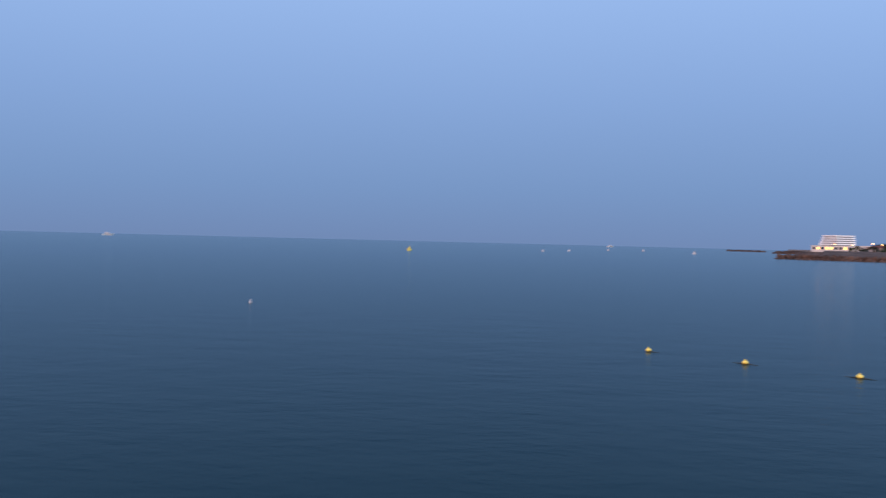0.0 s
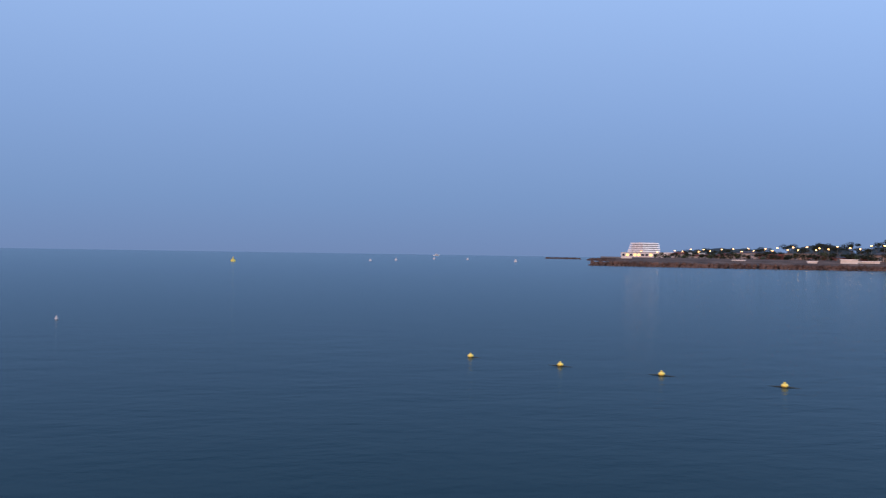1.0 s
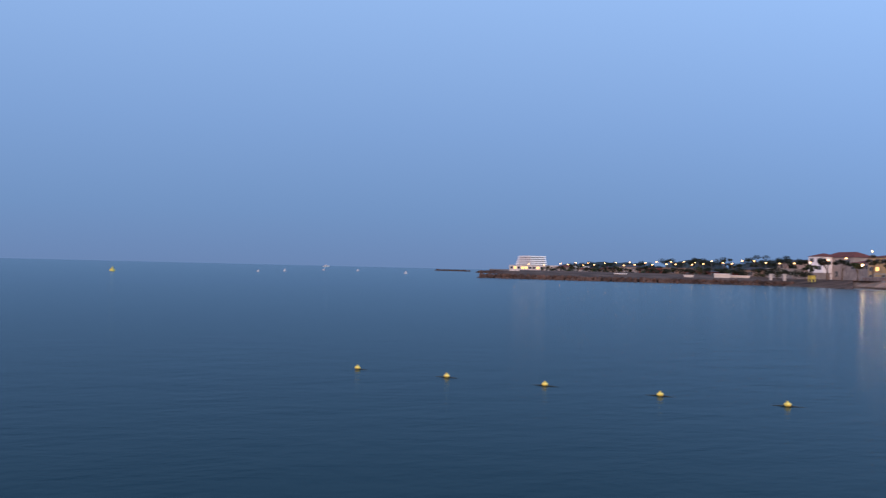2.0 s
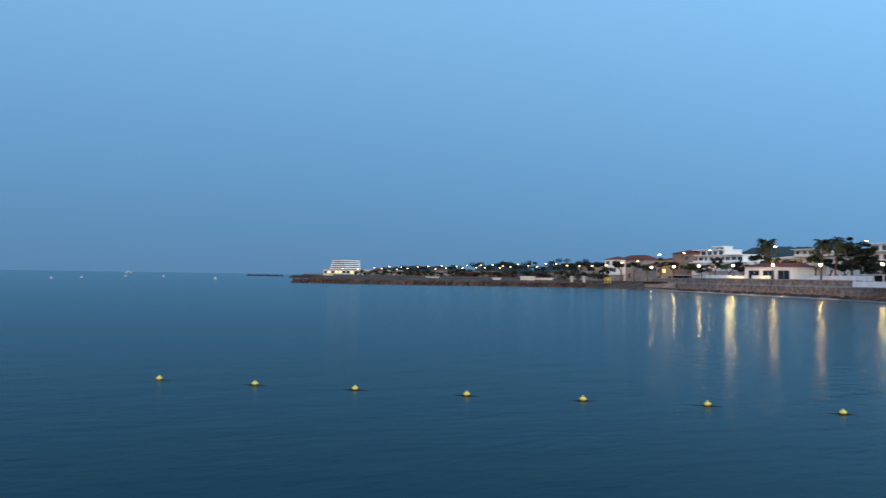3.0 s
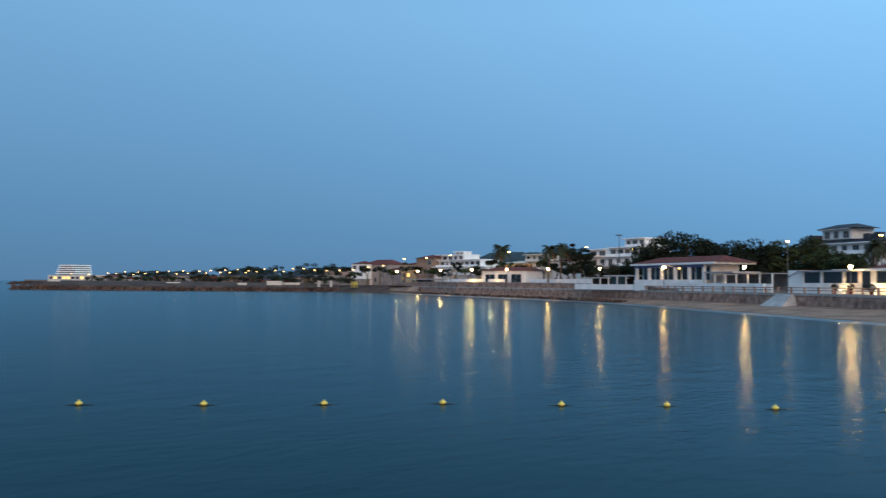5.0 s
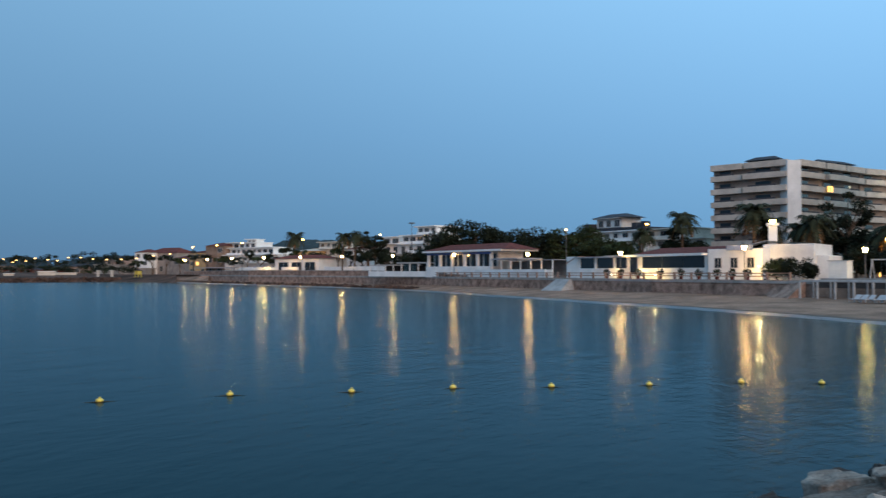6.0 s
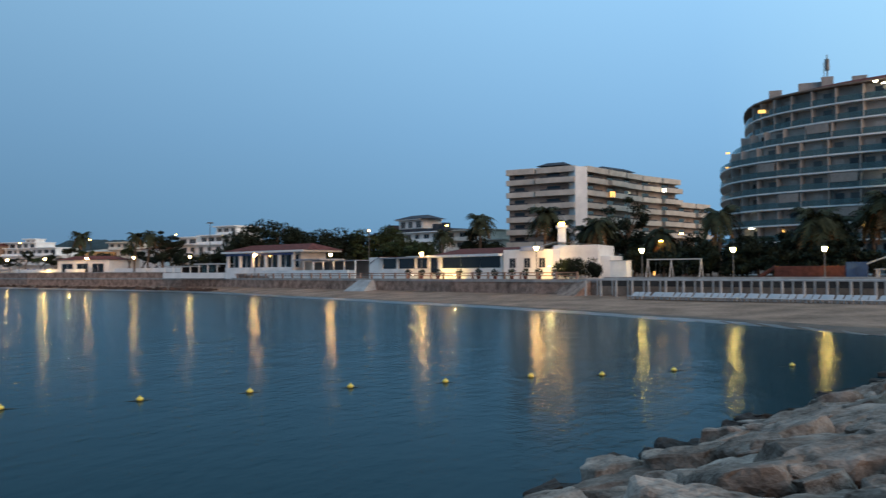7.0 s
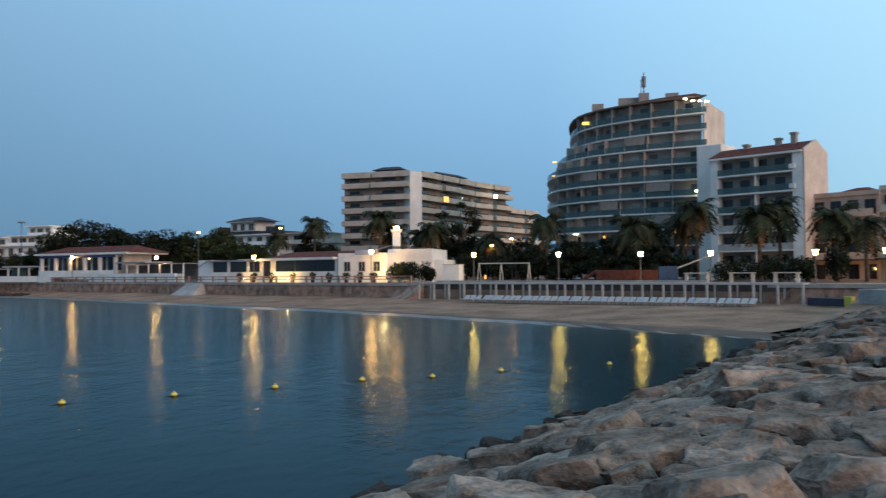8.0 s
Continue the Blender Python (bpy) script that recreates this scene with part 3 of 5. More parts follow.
def hotel():
    fh, zt, n = 2.87, 35.0, 11
    ob = thing("hotel", "tall curved grey-beige hotel with glass balconies on every storey", "hotel")
    starts = [94.42] * 2 + [93.6] + [92.9] * 8

    def band(line, depth_line, z0, z1):
        bm = bmesh.new()
        lo = [(bm.verts.new((p.x, p.y, z0)), bm.verts.new((q.x, q.y, z0)), bm.verts.new((q.x, q.y, z1)), bm.verts.new((p.x, p.y, z1))) for p, q in zip(line, depth_line)]
        for r, s in zip(lo, lo[1:]):
            for k in range(4):
                bm.faces.new((r[k], s[k], s[(k + 1) % 4], r[(k + 1) % 4]))
        bm.faces.new(lo[0])
        bm.faces.new(lo[-1][::-1])
        return bm

    for k in range(n):
        z1, a0 = zt - k * fh, starts[k]
        z0 = z1 - fh
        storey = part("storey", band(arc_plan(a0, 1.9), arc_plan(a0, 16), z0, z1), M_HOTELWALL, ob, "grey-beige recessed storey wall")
        part("slab", band(arc_plan(a0, 0.0), arc_plan(a0, 2.0), z0 - 0.11, z0 + 0.15), M_WHITE, storey, "white slab edge")
        if k < n - 1:
            part("balustrade", band(arc_plan(a0, 0.06), arc_plan(a0, 0.12), z0 + 0.18, z0 + 1.15), M_TEAL, storey, "blue-green glass balustrade")
        line = arc_plan(a0, 1.86)
        r = random.Random(k)
        for i, (p, q) in enumerate(zip(line, line[1:])):
            w = (q - p).length
            m = Matrix.Translation((p.x, p.y, z0)) @ Matrix.Rotation(math.atan2(q.y - p.y, q.x - p.x), 4, "Z")
            cnt = max(1, int(w / 2.4))
            for c in range(cnt):
                if r.random() < 0.82:
                    x = w * (c + 0.5) / cnt
                    d = part("balcony_door", boxes((x - 0.75, x + 0.75, -0.05, 0.03, 0.15, 2.2)), r.choice((M_DOOR, M_DOOR, M_DOOR, M_DARK, M_PALE)), storey)
                    d.matrix_local = m
            if (k, i) in ((4, 7), (5, 10), (7, 10), (2, 9), (6, 8), (8, 9)):
                aw = part("awning", boxes((0.3, w - 0.3, -1.75, -1.6, 1.1, fh - 0.25)), M_RECESS, storey, "faded beige balcony awning")
                aw.matrix_local = m
            if i < 5:
                continue
            part_wall = part("partition", boxes((-0.06, 0.06, -1.7, 0, 0.16, fh - 0.16)), M_HOTELWALL, storey)
            part_wall.matrix_local = m
    # top: eaves, tiled roof, plant room, mast
    part("eave", band(arc_plan(94.4, -0.1), arc_plan(94.4, 16), zt, zt + 0.28), M_BROWN, ob)
    line, back = arc_plan(95.4, 0.8), arc_plan(95.4, 13)
    bm = bmesh.new()
    rr = [(bm.verts.new((p.x, p.y, zt + 0.28)), bm.verts.new((p.x * 0.72 + q.x * 0.28, p.y * 0.72 + q.y * 0.28, zt + 1.4)), bm.verts.new((q.x, q.y, zt + 1.4))) for p, q in zip(line, back)]
    for r, s in zip(rr, rr[1:]):
        for k in range(2):
            bm.faces.new((r[k], s[k], s[k + 1], r[k + 1]))
    bm.faces.new(rr[0])
    bm.faces.new(rr[-1][::-1])
    part("roof", bm, M_TILE, ob, "red-brown tiled roof")
    for a, d, w, h in ((95.9, 166, 2.2, 1.4), (97.6, 166, 5.0, 2.3), (98.9, 165, 2.0, 2.9), (100.6, 163, 2.4, 2.2)):
        m, _ = facing(a, d, a + 1, d, zt + 0.4)
        c = part("plant_room", boxes((0, w, 0, 3, 0, h, 0.05)), M_GREYWALL, ob)
        c.matrix_local = m
    p = P(99.25, 166, zt + 2)
    part("mast", tube(tube(tube(bmesh.new(), p, p + Vector((0, 0, 5.4)), 0.14, 0.1), p + Vector((0, 0, 2.6)), p + Vector((0, 0, 4.6)), 0.4, 0.4), p + Vector((-0.4, 0.6, 0)), p + Vector((-0.4, 0.6, 4)), 0.06, 0.06), M_METAL, ob)
    # end wall towards the road, above the lower neighbour
    m, w = facing(102.9, 155.4, 104.2, 170, 0)
    e = part("end_wall", boxes((0.6, w, -0.15, 0.2, PROM, zt - 0.4, 0.05)), M_LITSIDE, ob, "pale plastered end wall with pink dusk light in its colour")
    e.matrix_local = m
    m, w = facing(102.5, 153, 104.0, 151, 0)
    e = part("side_block", boxes((0, w, 0, 6, PROM, 26.0, 0.05)), M_WHITE, ob, "white side block between hotel and neighbour")
    e.matrix_local = m
    for a, d, z, mt, s in ((101.75, 154.4, zt - 0.5, M_LITWHITE, 0.6), (102.2, 154.0, zt - 0.95, M_LITWHITE, 0.5), (102.65, 153.8, zt - 1.1, M_LITWHITE, 0.5), (103.05, 153.8, zt - 1.25, M_LITWHITE, 0.6),
                           (93.3, 171.6, 26.4, M_LITROOM, 0.7), (93.25, 171.8, 23.7, M_LITROOM, 0.5), (95.25, 166.4, 32.9, M_LITROOM, 1.3), (102.4, 154.2, 18.3, M_LITWHITE, 0.9), (102.3, 154.2, 11.4, M_LITWHITE, 0.7),
                           (101.0, 154.6, 11.3, M_LITROOM, 1.3), (94.6, 166.5, 11.8, M_LITWHITE, 0.9), (96.3, 163, 10.9, M_LITROOM, 1.0), (98.7, 158, 10.6, M_LITROOM, 0.9)):
        m, _ = facing(a, d, a + 1, d, z)
        q = part("lit_lamp", boxes((0, s, 0, 0.12, 0, s * 0.45)), mt, ob)
        q.matrix_local = m


hotel()


def balcony_house():
    m, w = facing(103.3, 145, 108.75, 138, 0)
    zt, fh = 22.6, 2.98
    ob = thing("apartment_house", "white six-storey apartment house with glass balconies and red tiled roof", "apartment house", m)
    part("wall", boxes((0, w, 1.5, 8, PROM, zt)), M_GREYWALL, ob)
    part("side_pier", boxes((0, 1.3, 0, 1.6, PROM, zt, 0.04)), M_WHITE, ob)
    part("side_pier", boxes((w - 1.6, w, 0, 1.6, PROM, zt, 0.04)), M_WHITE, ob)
    part("gable_wall", boxes((w, w + 0.3, 0.0, 8, PROM, zt + 0.2)), M_LITSIDE, ob, "pale gable wall with pink dusk light in its colour")
    bm = bmesh.new()
    v = [bm.verts.new(c) for c in ((w, 0.1, zt + 0.2), (w, 8, zt + 0.2), (w, 4, zt + 1.9), (w + 0.3, 0.1, zt + 0.2), (w + 0.3, 8, zt + 0.2), (w + 0.3, 4, zt + 1.9))]
    for f in ((0, 2, 1), (3, 4, 5), (0, 3, 5, 2), (1, 2, 5, 4)):
        bm.faces.new([v[i] for i in f])
    part("gable", bm, M_LITSIDE, ob)
    bm = bmesh.new()
    v = [bm.verts.new(c) for c in ((-0.2, -0.4, zt), (w, -0.4, zt), (w, 4, zt + 1.8), (-0.2, 4, zt + 1.8), (-0.2, 8.2, zt), (w, 8, zt))]
    bm.faces.new((v[0], v[1], v[2], v[3]))
    bm.faces.new((v[3], v[2], v[5], v[4]))
    part("roof", bm, M_TILE, ob, "red tiled roof")
    part("eave", boxes((-0.2, w, -0.45, 1.5, zt - 0.3, zt - 0.02)), M_WHITE, ob)
    for x, h in ((4.5, 2.0), (9.8, 2.4), (12.3, 3.0)):
        c = part("chimney", boxes((x - 0.4, x + 0.4, 3.2, 4.0, zt + 1.0, zt + h), (x - 0.55, x + 0.55, 3.05, 4.15, zt + h, zt + h + 0.3)), M_GREYWALL, ob)
    for k in range(1, 7):
        zf = zt - k * fh
        part("balcony_slab", boxes((1.3, w - 1.6, -0.1, 1.5, zf - 0.13, zf + 0.12)), M_WHITE, ob)
        part("balustrade", boxes((1.3, w - 1.6, -0.05, 0.02, zf + 0.14, zf + 1.1)), M_TEAL if k < 4 else M_PALE, ob)
        for c in range(4):
            x = 2.3 + c * 2.9
            part("balcony_door", boxes((x - 0.8, x + 0.8, 1.42, 1.49, zf + 0.12, zf + 2.3)), M_DARK, ob)
        part("partition", boxes((w / 2 - 0.06, w / 2 + 0.06, 0.05, 1.5, zf + 0.13, zf + 2.8)), M_WHITE, ob)
    for k, x in ((1, w - 2.0), (2, w - 2.0)):
        part("air_conditioner", boxes((x, x + 0.9, -0.25, 0.1, zt - k * fh + 0.3, zt - k * fh + 1.0, 0.03)), M_WHITE, ob)


balcony_house()


def shop_house(a1, d1, a2, d2, zt, wall, floors, label, lit):
    m, w = facing(a1, d1, a2, d2, 0)
    ob = thing("town_house", label, "town house", m)
    part("wall", boxes((0, w, 1.2, 12, PROM, zt)), wall, ob)
    part("parapet", boxes((-0.1, w + 0.1, 0.9, 1.3, zt - 0.15, zt + 0.5)), wall, ob)
    part("roof", hip_roof(bmesh.new(), 0.5, w - 0.5, 3, 12, zt + 0.05, 1.5, 0.2), M_TILE, ob, "red tiled roof")
    fh = (zt - PROM) / floors
    for k in range(floors):
        zf = PROM + k * fh
        if k:
            part("balcony", boxes((0.4, w - 0.4, 0.0, 1.2, zf - 0.12, zf + 0.1), (0.4, w - 0.4, 0.0, 0.08, zf + 0.1, zf + 0.95)), wall, ob)
        for c in range(4):
            x = w * (c + 0.5) / 4
            g = M_LITROOM if (k == 0 and lit and c >= 2) else M_DARK
            window(ob, x, zf + 0.3, w / 4 * 0.55, fh * 0.62, y=1.12, glass=g, frame_material=M_REDWOOD)
    part("awning", boxes((0.2, w - 0.2, -1.4, 1.2, PROM + fh - 0.25, PROM + fh - 0.1)), M_REDWOOD, ob)


shop_house(109.0, 140, 112.75, 136, 15.6, M_PEACH, 4, "peach-coloured four-storey town house with dark balconies", False)
shop_house(112.8, 137, 117.5, 132, 16.2, M_CREAM, 4, "cream town house with a lit ground-floor shop", True)
glow_lamp(P(112.6, 129, 4.8), 380)
glow_lamp(P(110.4, 132, 4.8), 160)


def terrace_restaurant():
    """The long white restaurant: gable end, two glazed terrace bays, block with three windows, back part."""
    ob = thing("restaurant", "long white single-storey seaside restaurant with dark glazing and red tiled roof", "restaurant")
    ze = 7.2
    m, w = facing(70.0, 160, 78.9, 132.5, PROM)
    h = ze - PROM
    front = part("front", boxes((0, 3.5, 0, 9, 0, h - 0.2, 0.05), (3.5, w, 0.0, 0.3, 0, 1.75), (3.5, w, 6, 9, 0, h)), M_WHITE, ob, "white rendered front below the glazing")
    front.matrix_local = m
    at = lambda f: 3.6 + (w - 3.6) * f
    for f0, f1 in ((0.0, 0.02), (0.15, 0.17), (0.315, 0.335), (0.425, 0.455), (0.51, 0.545), (0.985, 1.0)):
        part("mullion", boxes((at(f0), at(f1), 0.02, 0.28, 1.75, h - 0.55)), M_WHITE, front)
    for f0, f1 in ((0.02, 0.15), (0.17, 0.315), (0.335, 0.425), (0.545, 0.69), (0.692, 0.838), (0.84, 0.985)):
        part("pane", boxes((at(f0) + 0.01, at(f1) - 0.01, 0.12, 0.16, 1.76, h - 0.56)), M_DARK, front)
    part("door", boxes((at(0.455) + 0.02, at(0.51) - 0.02, -0.04, 0.1, 0.75, h - 0.56)), M_DARK, front, "dark glazed terrace door")
    part("awning", boxes((3.6, at(0.45), -0.9, 6, h - 0.55, h - 0.3)), M_AWNING, front, "grey flat terrace awning")
    part("awning", boxes((at(0.46), w + 0.2, -1.1, 6, h - 0.52, h - 0.16)), M_WHITE, front, "white flat terrace roof")
    bm = bmesh.new()
    v = [bm.verts.new(c) for c in ((w * 0.36, 4.0, h - 0.1), (w + 5, 4.0, h - 0.1), (w + 5, 9.5, h + 1.15), (w * 0.42, 9.5, h + 1.15), (w * 0.42, 15, h), (w + 5, 15, h))]
    bm.faces.new((v[0], v[1], v[2], v[3]))
    bm.faces.new((v[3], v[2], v[5], v[4]))
    bm.faces.new((v[0], v[3], v[4]))
    part("roof", bm, M_TILE, front, "dark red tiled roof")
    bm = bmesh.new()
    v = [bm.verts.new(c) for c in ((0, -0.2, h - 1.4), (0, 9, h - 1.4), (3.6, -0.2, h - 0.1), (3.6, 9, h - 0.1), (-0.2, -0.2, h - 1.5), (-0.2, 9, h - 1.5))]
    bm.faces.new((v[0], v[2], v[3], v[1]))
    bm.faces.new((v[4], v[0], v[1], v[5]))
    part("side_roof", bm, M_TILE, front)
    # block with three windows
    m, w = facing(78.95, 132, 82.2, 127, PROM)
    block = part("window_block", boxes((0, w, 0, 10, 0, h + 0.35, 0.05)), M_WHITE, ob, "white rendered block with three windows")
    block.matrix_local = m
    for k in range(3):
        window(block, w * (0.2 + 0.3 * k), 1.75, 1.05, 1.35)
    sign = part("sign", boxes((w * 0.38, w * 0.85, -0.35, -0.2, h + 0.1, h + 0.8, 0.03)), M_SIGN, block, "small blue and white roof sign")
    m, w = facing(82.25, 129, 85.2, 127, PROM)
    back = part("back_part", boxes((0, w, 0, 9, 0, h + 0.9, 0.05), (w, w + 1.6, 1, 8, 0, h - 0.7, 0.05)), M_WHITE, ob, "white taller back part")
    back.matrix_local = m
    for k in range(2):
        window(back, 0.9 + 1.5 * k, 1.9, 0.7, 1.1)
    bm = bmesh.new()
    v = [bm.verts.new(c) for c in ((-4.5, 1, h + 0.36), (0, 1, h + 1.5), (w, 1, h + 0.95), (w, 8, h + 0.95), (0, 8, h + 1.5), (-4.5, 8, h + 0.36))]
    for f in ((0, 1, 4, 5), (1, 2, 3, 4)):
        bm.faces.new([v[i] for i in f])
    part("slanted_roof", bm, M_WHITE, back)
    m, w = facing(82.55, 131, 83.12, 131, PROM)
    ch = part("chimney", boxes((0.05, w - 0.05, 0, 1.7, h + 0.9, h + 3.6, 0.06), (-0.2, w + 0.2, -0.25, 1.95, h + 3.6, h + 4.0, 0.04)), M_WHITE, ob, "white chimney tower")
    ch.matrix_local = m
    part("chimney_lamp", boxes((0.25, 1.05, 0.3, 1.1, h + 4.02, h + 4.5, 0.1)), M_ROADLAMP, ch, "glowing orange lamp on the chimney")
    # lamps that light the block, the front, the chimney
    for az, d, z, watts in ((82.0, 124.6, 5.0, 480), (81.2, 125.6, 4.0, 170), (74.7, 142.0, 3.75, 280), (75.7, 139.3, 3.75, 300), (72.9, 147.6, 3.75, 140), (82.85, 129.4, 11.0, 90)):
        q = P(az, d, z)
        bm = bmesh.new()
        bmesh.ops.create_icosphere(bm, subdivisions=2, radius=0.08, matrix=Matrix.Translation(q))
        part("lamp_bulb", bm, M_LITWHITE, ob)
        glow_lamp(q + Vector((0, 0, 0.15)), watts)


terrace_restaurant()


def pavilion():
    ob = thing("pavilion", "white beach pavilion with blue trim, pillars and red tiled hip roof", "pavilion")
    m, w = facing(60.75, 204, 65.0, 184, PROM + 0.6)
    base, h = 1.8, 5.0
    body = part("body", boxes((0, w, 2.0, 9, -0.7, h), (-0.2, w, -0.2, 2.2, -0.7, base)), M_WHITE, ob)
    body.matrix_local = m
    n = 6
    for k in range(n):
        x = w * k / (n - 1) * 0.98
        part("pillar", boxes((x, x + 0.6, 0, 0.6, base, h, 0.03)), M_WHITE, body)
    for k in range(n - 1):
        x0, x1 = w * k / (n - 1) * 0.98 + 0.65, w * (k + 1) / (n - 1) * 0.98 - 0.05
        part("pane", boxes((x0, x1, 1.8, 1.99, base, h - 0.5)), M_DARK, body)
    part("blue_band", boxes((-0.1, w + 0.1, -0.05, 0.1, h - 0.55, h - 0.1)), M_BLUE, body, "dark blue painted band")
    part("eave", boxes((-0.8, w + 4.5, -0.9, 9.5, h + 0.01, h + 0.39)), M_WHITE, body)
    part("roof", hip_roof(bmesh.new(), -0.4, w + 5, -0.4, 9.3, h + 0.40, 1.5, 0.3), M_TILE, body, "red tiled roof")
    # open terrace to its side
    m, w = facing(65.05, 183, 69.05, 163.5, PROM + 0.4)
    terr = part("terrace", boxes((0, w, 0, 0.3, -0.5, 1.2), (-12, w, -1.6, -1.3, -0.5, 1.25)), M_WHITE, ob, "low white terrace wall")
    terr.matrix_local = m
    part("terrace_roof", boxes((0, w * 0.45, 0, 6, 3.3, 3.6), (w * 0.3, w, 0.2, 5, 3.0, 3.15)), M_AWNING, terr)
    for k in range(7):
        x = w * k / 6
        part("terrace_post", boxes((x - 0.1, x + 0.1, 0.05, 0.25, 1.2, 3.0)), M_WHITE, terr)
    part("back_screen", boxes((0, w, 5, 5.2, 0, 3.0)), M_RECESS, terr)
    # open canopy on the other side
    m, w = facing(56.9, 223, 60.7, 205, PROM)
    wing = part("canopy", boxes((0, w * 0.46, 0, 5, 2.75, 3.0, 0.03), (w * 0.5, w, 0, 6, 3.2, 3.5, 0.03)), M_PALE, ob, "pale flat terrace canopy")
    wing.matrix_local = m
    for k in range(8):
        part("canopy_post", boxes((w * k / 7 - 0.1, w * k / 7 + 0.1, 0.1, 0.3, 0, 2.74 if k < 4 else 3.19)), M_WHITE, wing)
    part("glazing", boxes((w * 0.52, w * 0.72, 2.0, 2.1, 0.9, 3.1)), M_TEAL, wing, "pale green glazed screen")
    # dark sheet added at the back, painting the shade of the canopy openings
    part("back_screen", boxes((0.2, w, 4.8, 4.95, 0, 2.7)), M_SHADE, wing)
    part("low_wall", boxes((0, w, -0.3, -0.05, 0, 1.3)), M_WHITE, wing, "low white terrace wall")


pavilion()


def beach_bar():
    ob = thing("beach_bar", "white beach bar with arched openings and red tiled roof", "beach bar")
    m, w = facing(50.7, 284, 53.6, 268, PROM)
    body = part("body", boxes((0, w, 0, 8, 0, 5.4, 0.04)), M_WHITE, ob)
    body.matrix_local = m
    part("roof", hip_roof(bmesh.new(), 0, w, 0, 8, 5.42, 1.2, 0.7), M_TILE, body, "red tiled roof")
    for k in range(3):
        window(body, w * (0.2 + 0.3 * k), 1.7, w * 0.22, 2.5)
    m, w = facing(48.4, 309, 52.2, 272, PROM)
    fence = part("terrace_wall", boxes((0, w, 0, 0.25, 0, 2.7, 0.03)), M_WHITE, ob, "low white lit terrace wall")
    fence.matrix_local = m
    for k in range(5):
        part("parasol", tube(tube(bmesh.new(), (2 + k * 4, 3, 0), (2 + k * 4, 3, 2.6), 0.04, 0.04), (2 + k * 4, 3, 2.3), (2 + k * 4, 3, 3.0), 1.6, 0.1), M_BLUE, fence)
    m, w = facing(45.6, 360, 48.3, 312, PROM)
    awn = part("awning", boxes((0, w, 0, 6, 2.6, 2.9), (0.2, w - 0.2, 0, 0.2, 0, 0.7), (0, 0.2, 0, 0.2, 0, 2.6), (w - 0.2, w, 0, 0.2, 0, 2.6)), M_PALE, ob)
    awn.matrix_local = m
    m, w = facing(53.9, 260, 58.4, 228, PROM)
    lw = part("terrace_wall", boxes((0, w, 0, 0.25, 0, 2.7, 0.03)), M_WHITE, ob, "low white garden wall")
    lw.matrix_local = m
    part("canopy", boxes((w * 0.45, w * 0.8, 2, 6, 2.6, 2.8)), M_PALE, lw)


beach_bar()
glow_lamp(P(49.7, 290, 5.2), 900)
glow_lamp(P(51.3, 274, 5.2), 500)
glow_lamp(P(45.9, 362, 9.5), 500)
glow_lamp(P(53.0, 286, 9.5), 350)

# villas behind the promenade
def terraced_villa(label, wall, levels, dark_top=False):
    """A villa of stepped storeys, each by the bearings and distances of its front corners, its foot, head and depth."""
    ob = thing("villa", label, "villa")
    for a1, d1, a2, d2, z0, z1, depth in levels:
        m, w = facing(a1, d1, a2, d2, z0)
        h = z1 - z0
        st = part("storey", boxes((0, w, 0, depth, 0, h, 0.04)), wall, ob)
        st.matrix_local = m
        n = max(1, round(w / 3.4))
        r = random.Random(int(a1 * 100 + z0 * 10))
        for c in range(n):
            ww = w / n * r.uniform(0.4, 0.78)
            window(st, w * (c + 0.5) / n + r.uniform(-0.2, 0.2), max(0.3, h - 2.7), ww, min(h - 0.7, 1.9), glass=r.choice((M_DARK, M_DOOR)))
        if h > 2.4:
            zb = max(0.0, h - 3.0)
            cut = r.uniform(0.0, 0.3) * w
            part("balcony", boxes((cut, w - 0.2, -1.6, 0, zb - 0.1, zb + 0.1), (cut, w - 0.2, -1.6, -1.48, zb + 0.1, zb + 1.0)), wall, st)
        part("roof_slab", boxes((-0.3, w + 0.3, -1.2, depth + 0.2, h + 0.01, h + 0.3, 0.03)), wall, st)
    return ob


terraced_villa("white villa of stacked terraces behind the beach bar", M_WHITE, [(47.5, 346, 50.9, 322, PROM, 10.6, 12), (47.6, 350, 50.6, 326, 10.6, 13.4, 9), (47.7, 352, 49.5, 338, 13.4, 15.6, 8), (48.9, 346, 49.5, 342, 15.6, 16.9, 4)])
house(46.3, 356, 47.5, 347, PROM, 14.6, 10, M_BROWN, "brown house with a dark tiled roof", M_TILE, 1.4, 2, 3, seed=1)
house(45.3, 392, 46.3, 380, PROM, 12.6, 12, M_OCHRE, "ochre villa lit from the street", M_TILE, 1.2, 3, 3, ((1, 1),), seed=2)
house(42.7, 440, 44.5, 424, PROM, 13.4, 12, M_RECESS, "brown rendered villa with a red hip roof", M_TILE, 2.6, 3, 2, seed=3)
house(42.0, 436, 42.8, 430, PROM, 13.6, 10, M_WHITE, "narrow white house beside the brown villa", M_TILE, 1.6, 2, 3, seed=4)
house(40.2, 470, 41.9, 455, PROM, 11.0, 10, M_PEACH, "pinkish villa with dark roof", M_DARKROOF, 1.6, 3, 2, seed=5)
house(44.3, 410, 45.4, 400, PROM, 10.5, 10, M_RECESS, "low brown house in the garden row", M_TILE, 1.2, 3, 2, seed=15)
house(51.9, 300, 53.4, 293, PROM, 11.4, 10, M_OCHRE, "ochre house lit by the street lamp", M_CREAM, 0.8, cols=3, floors=2, seed=6)
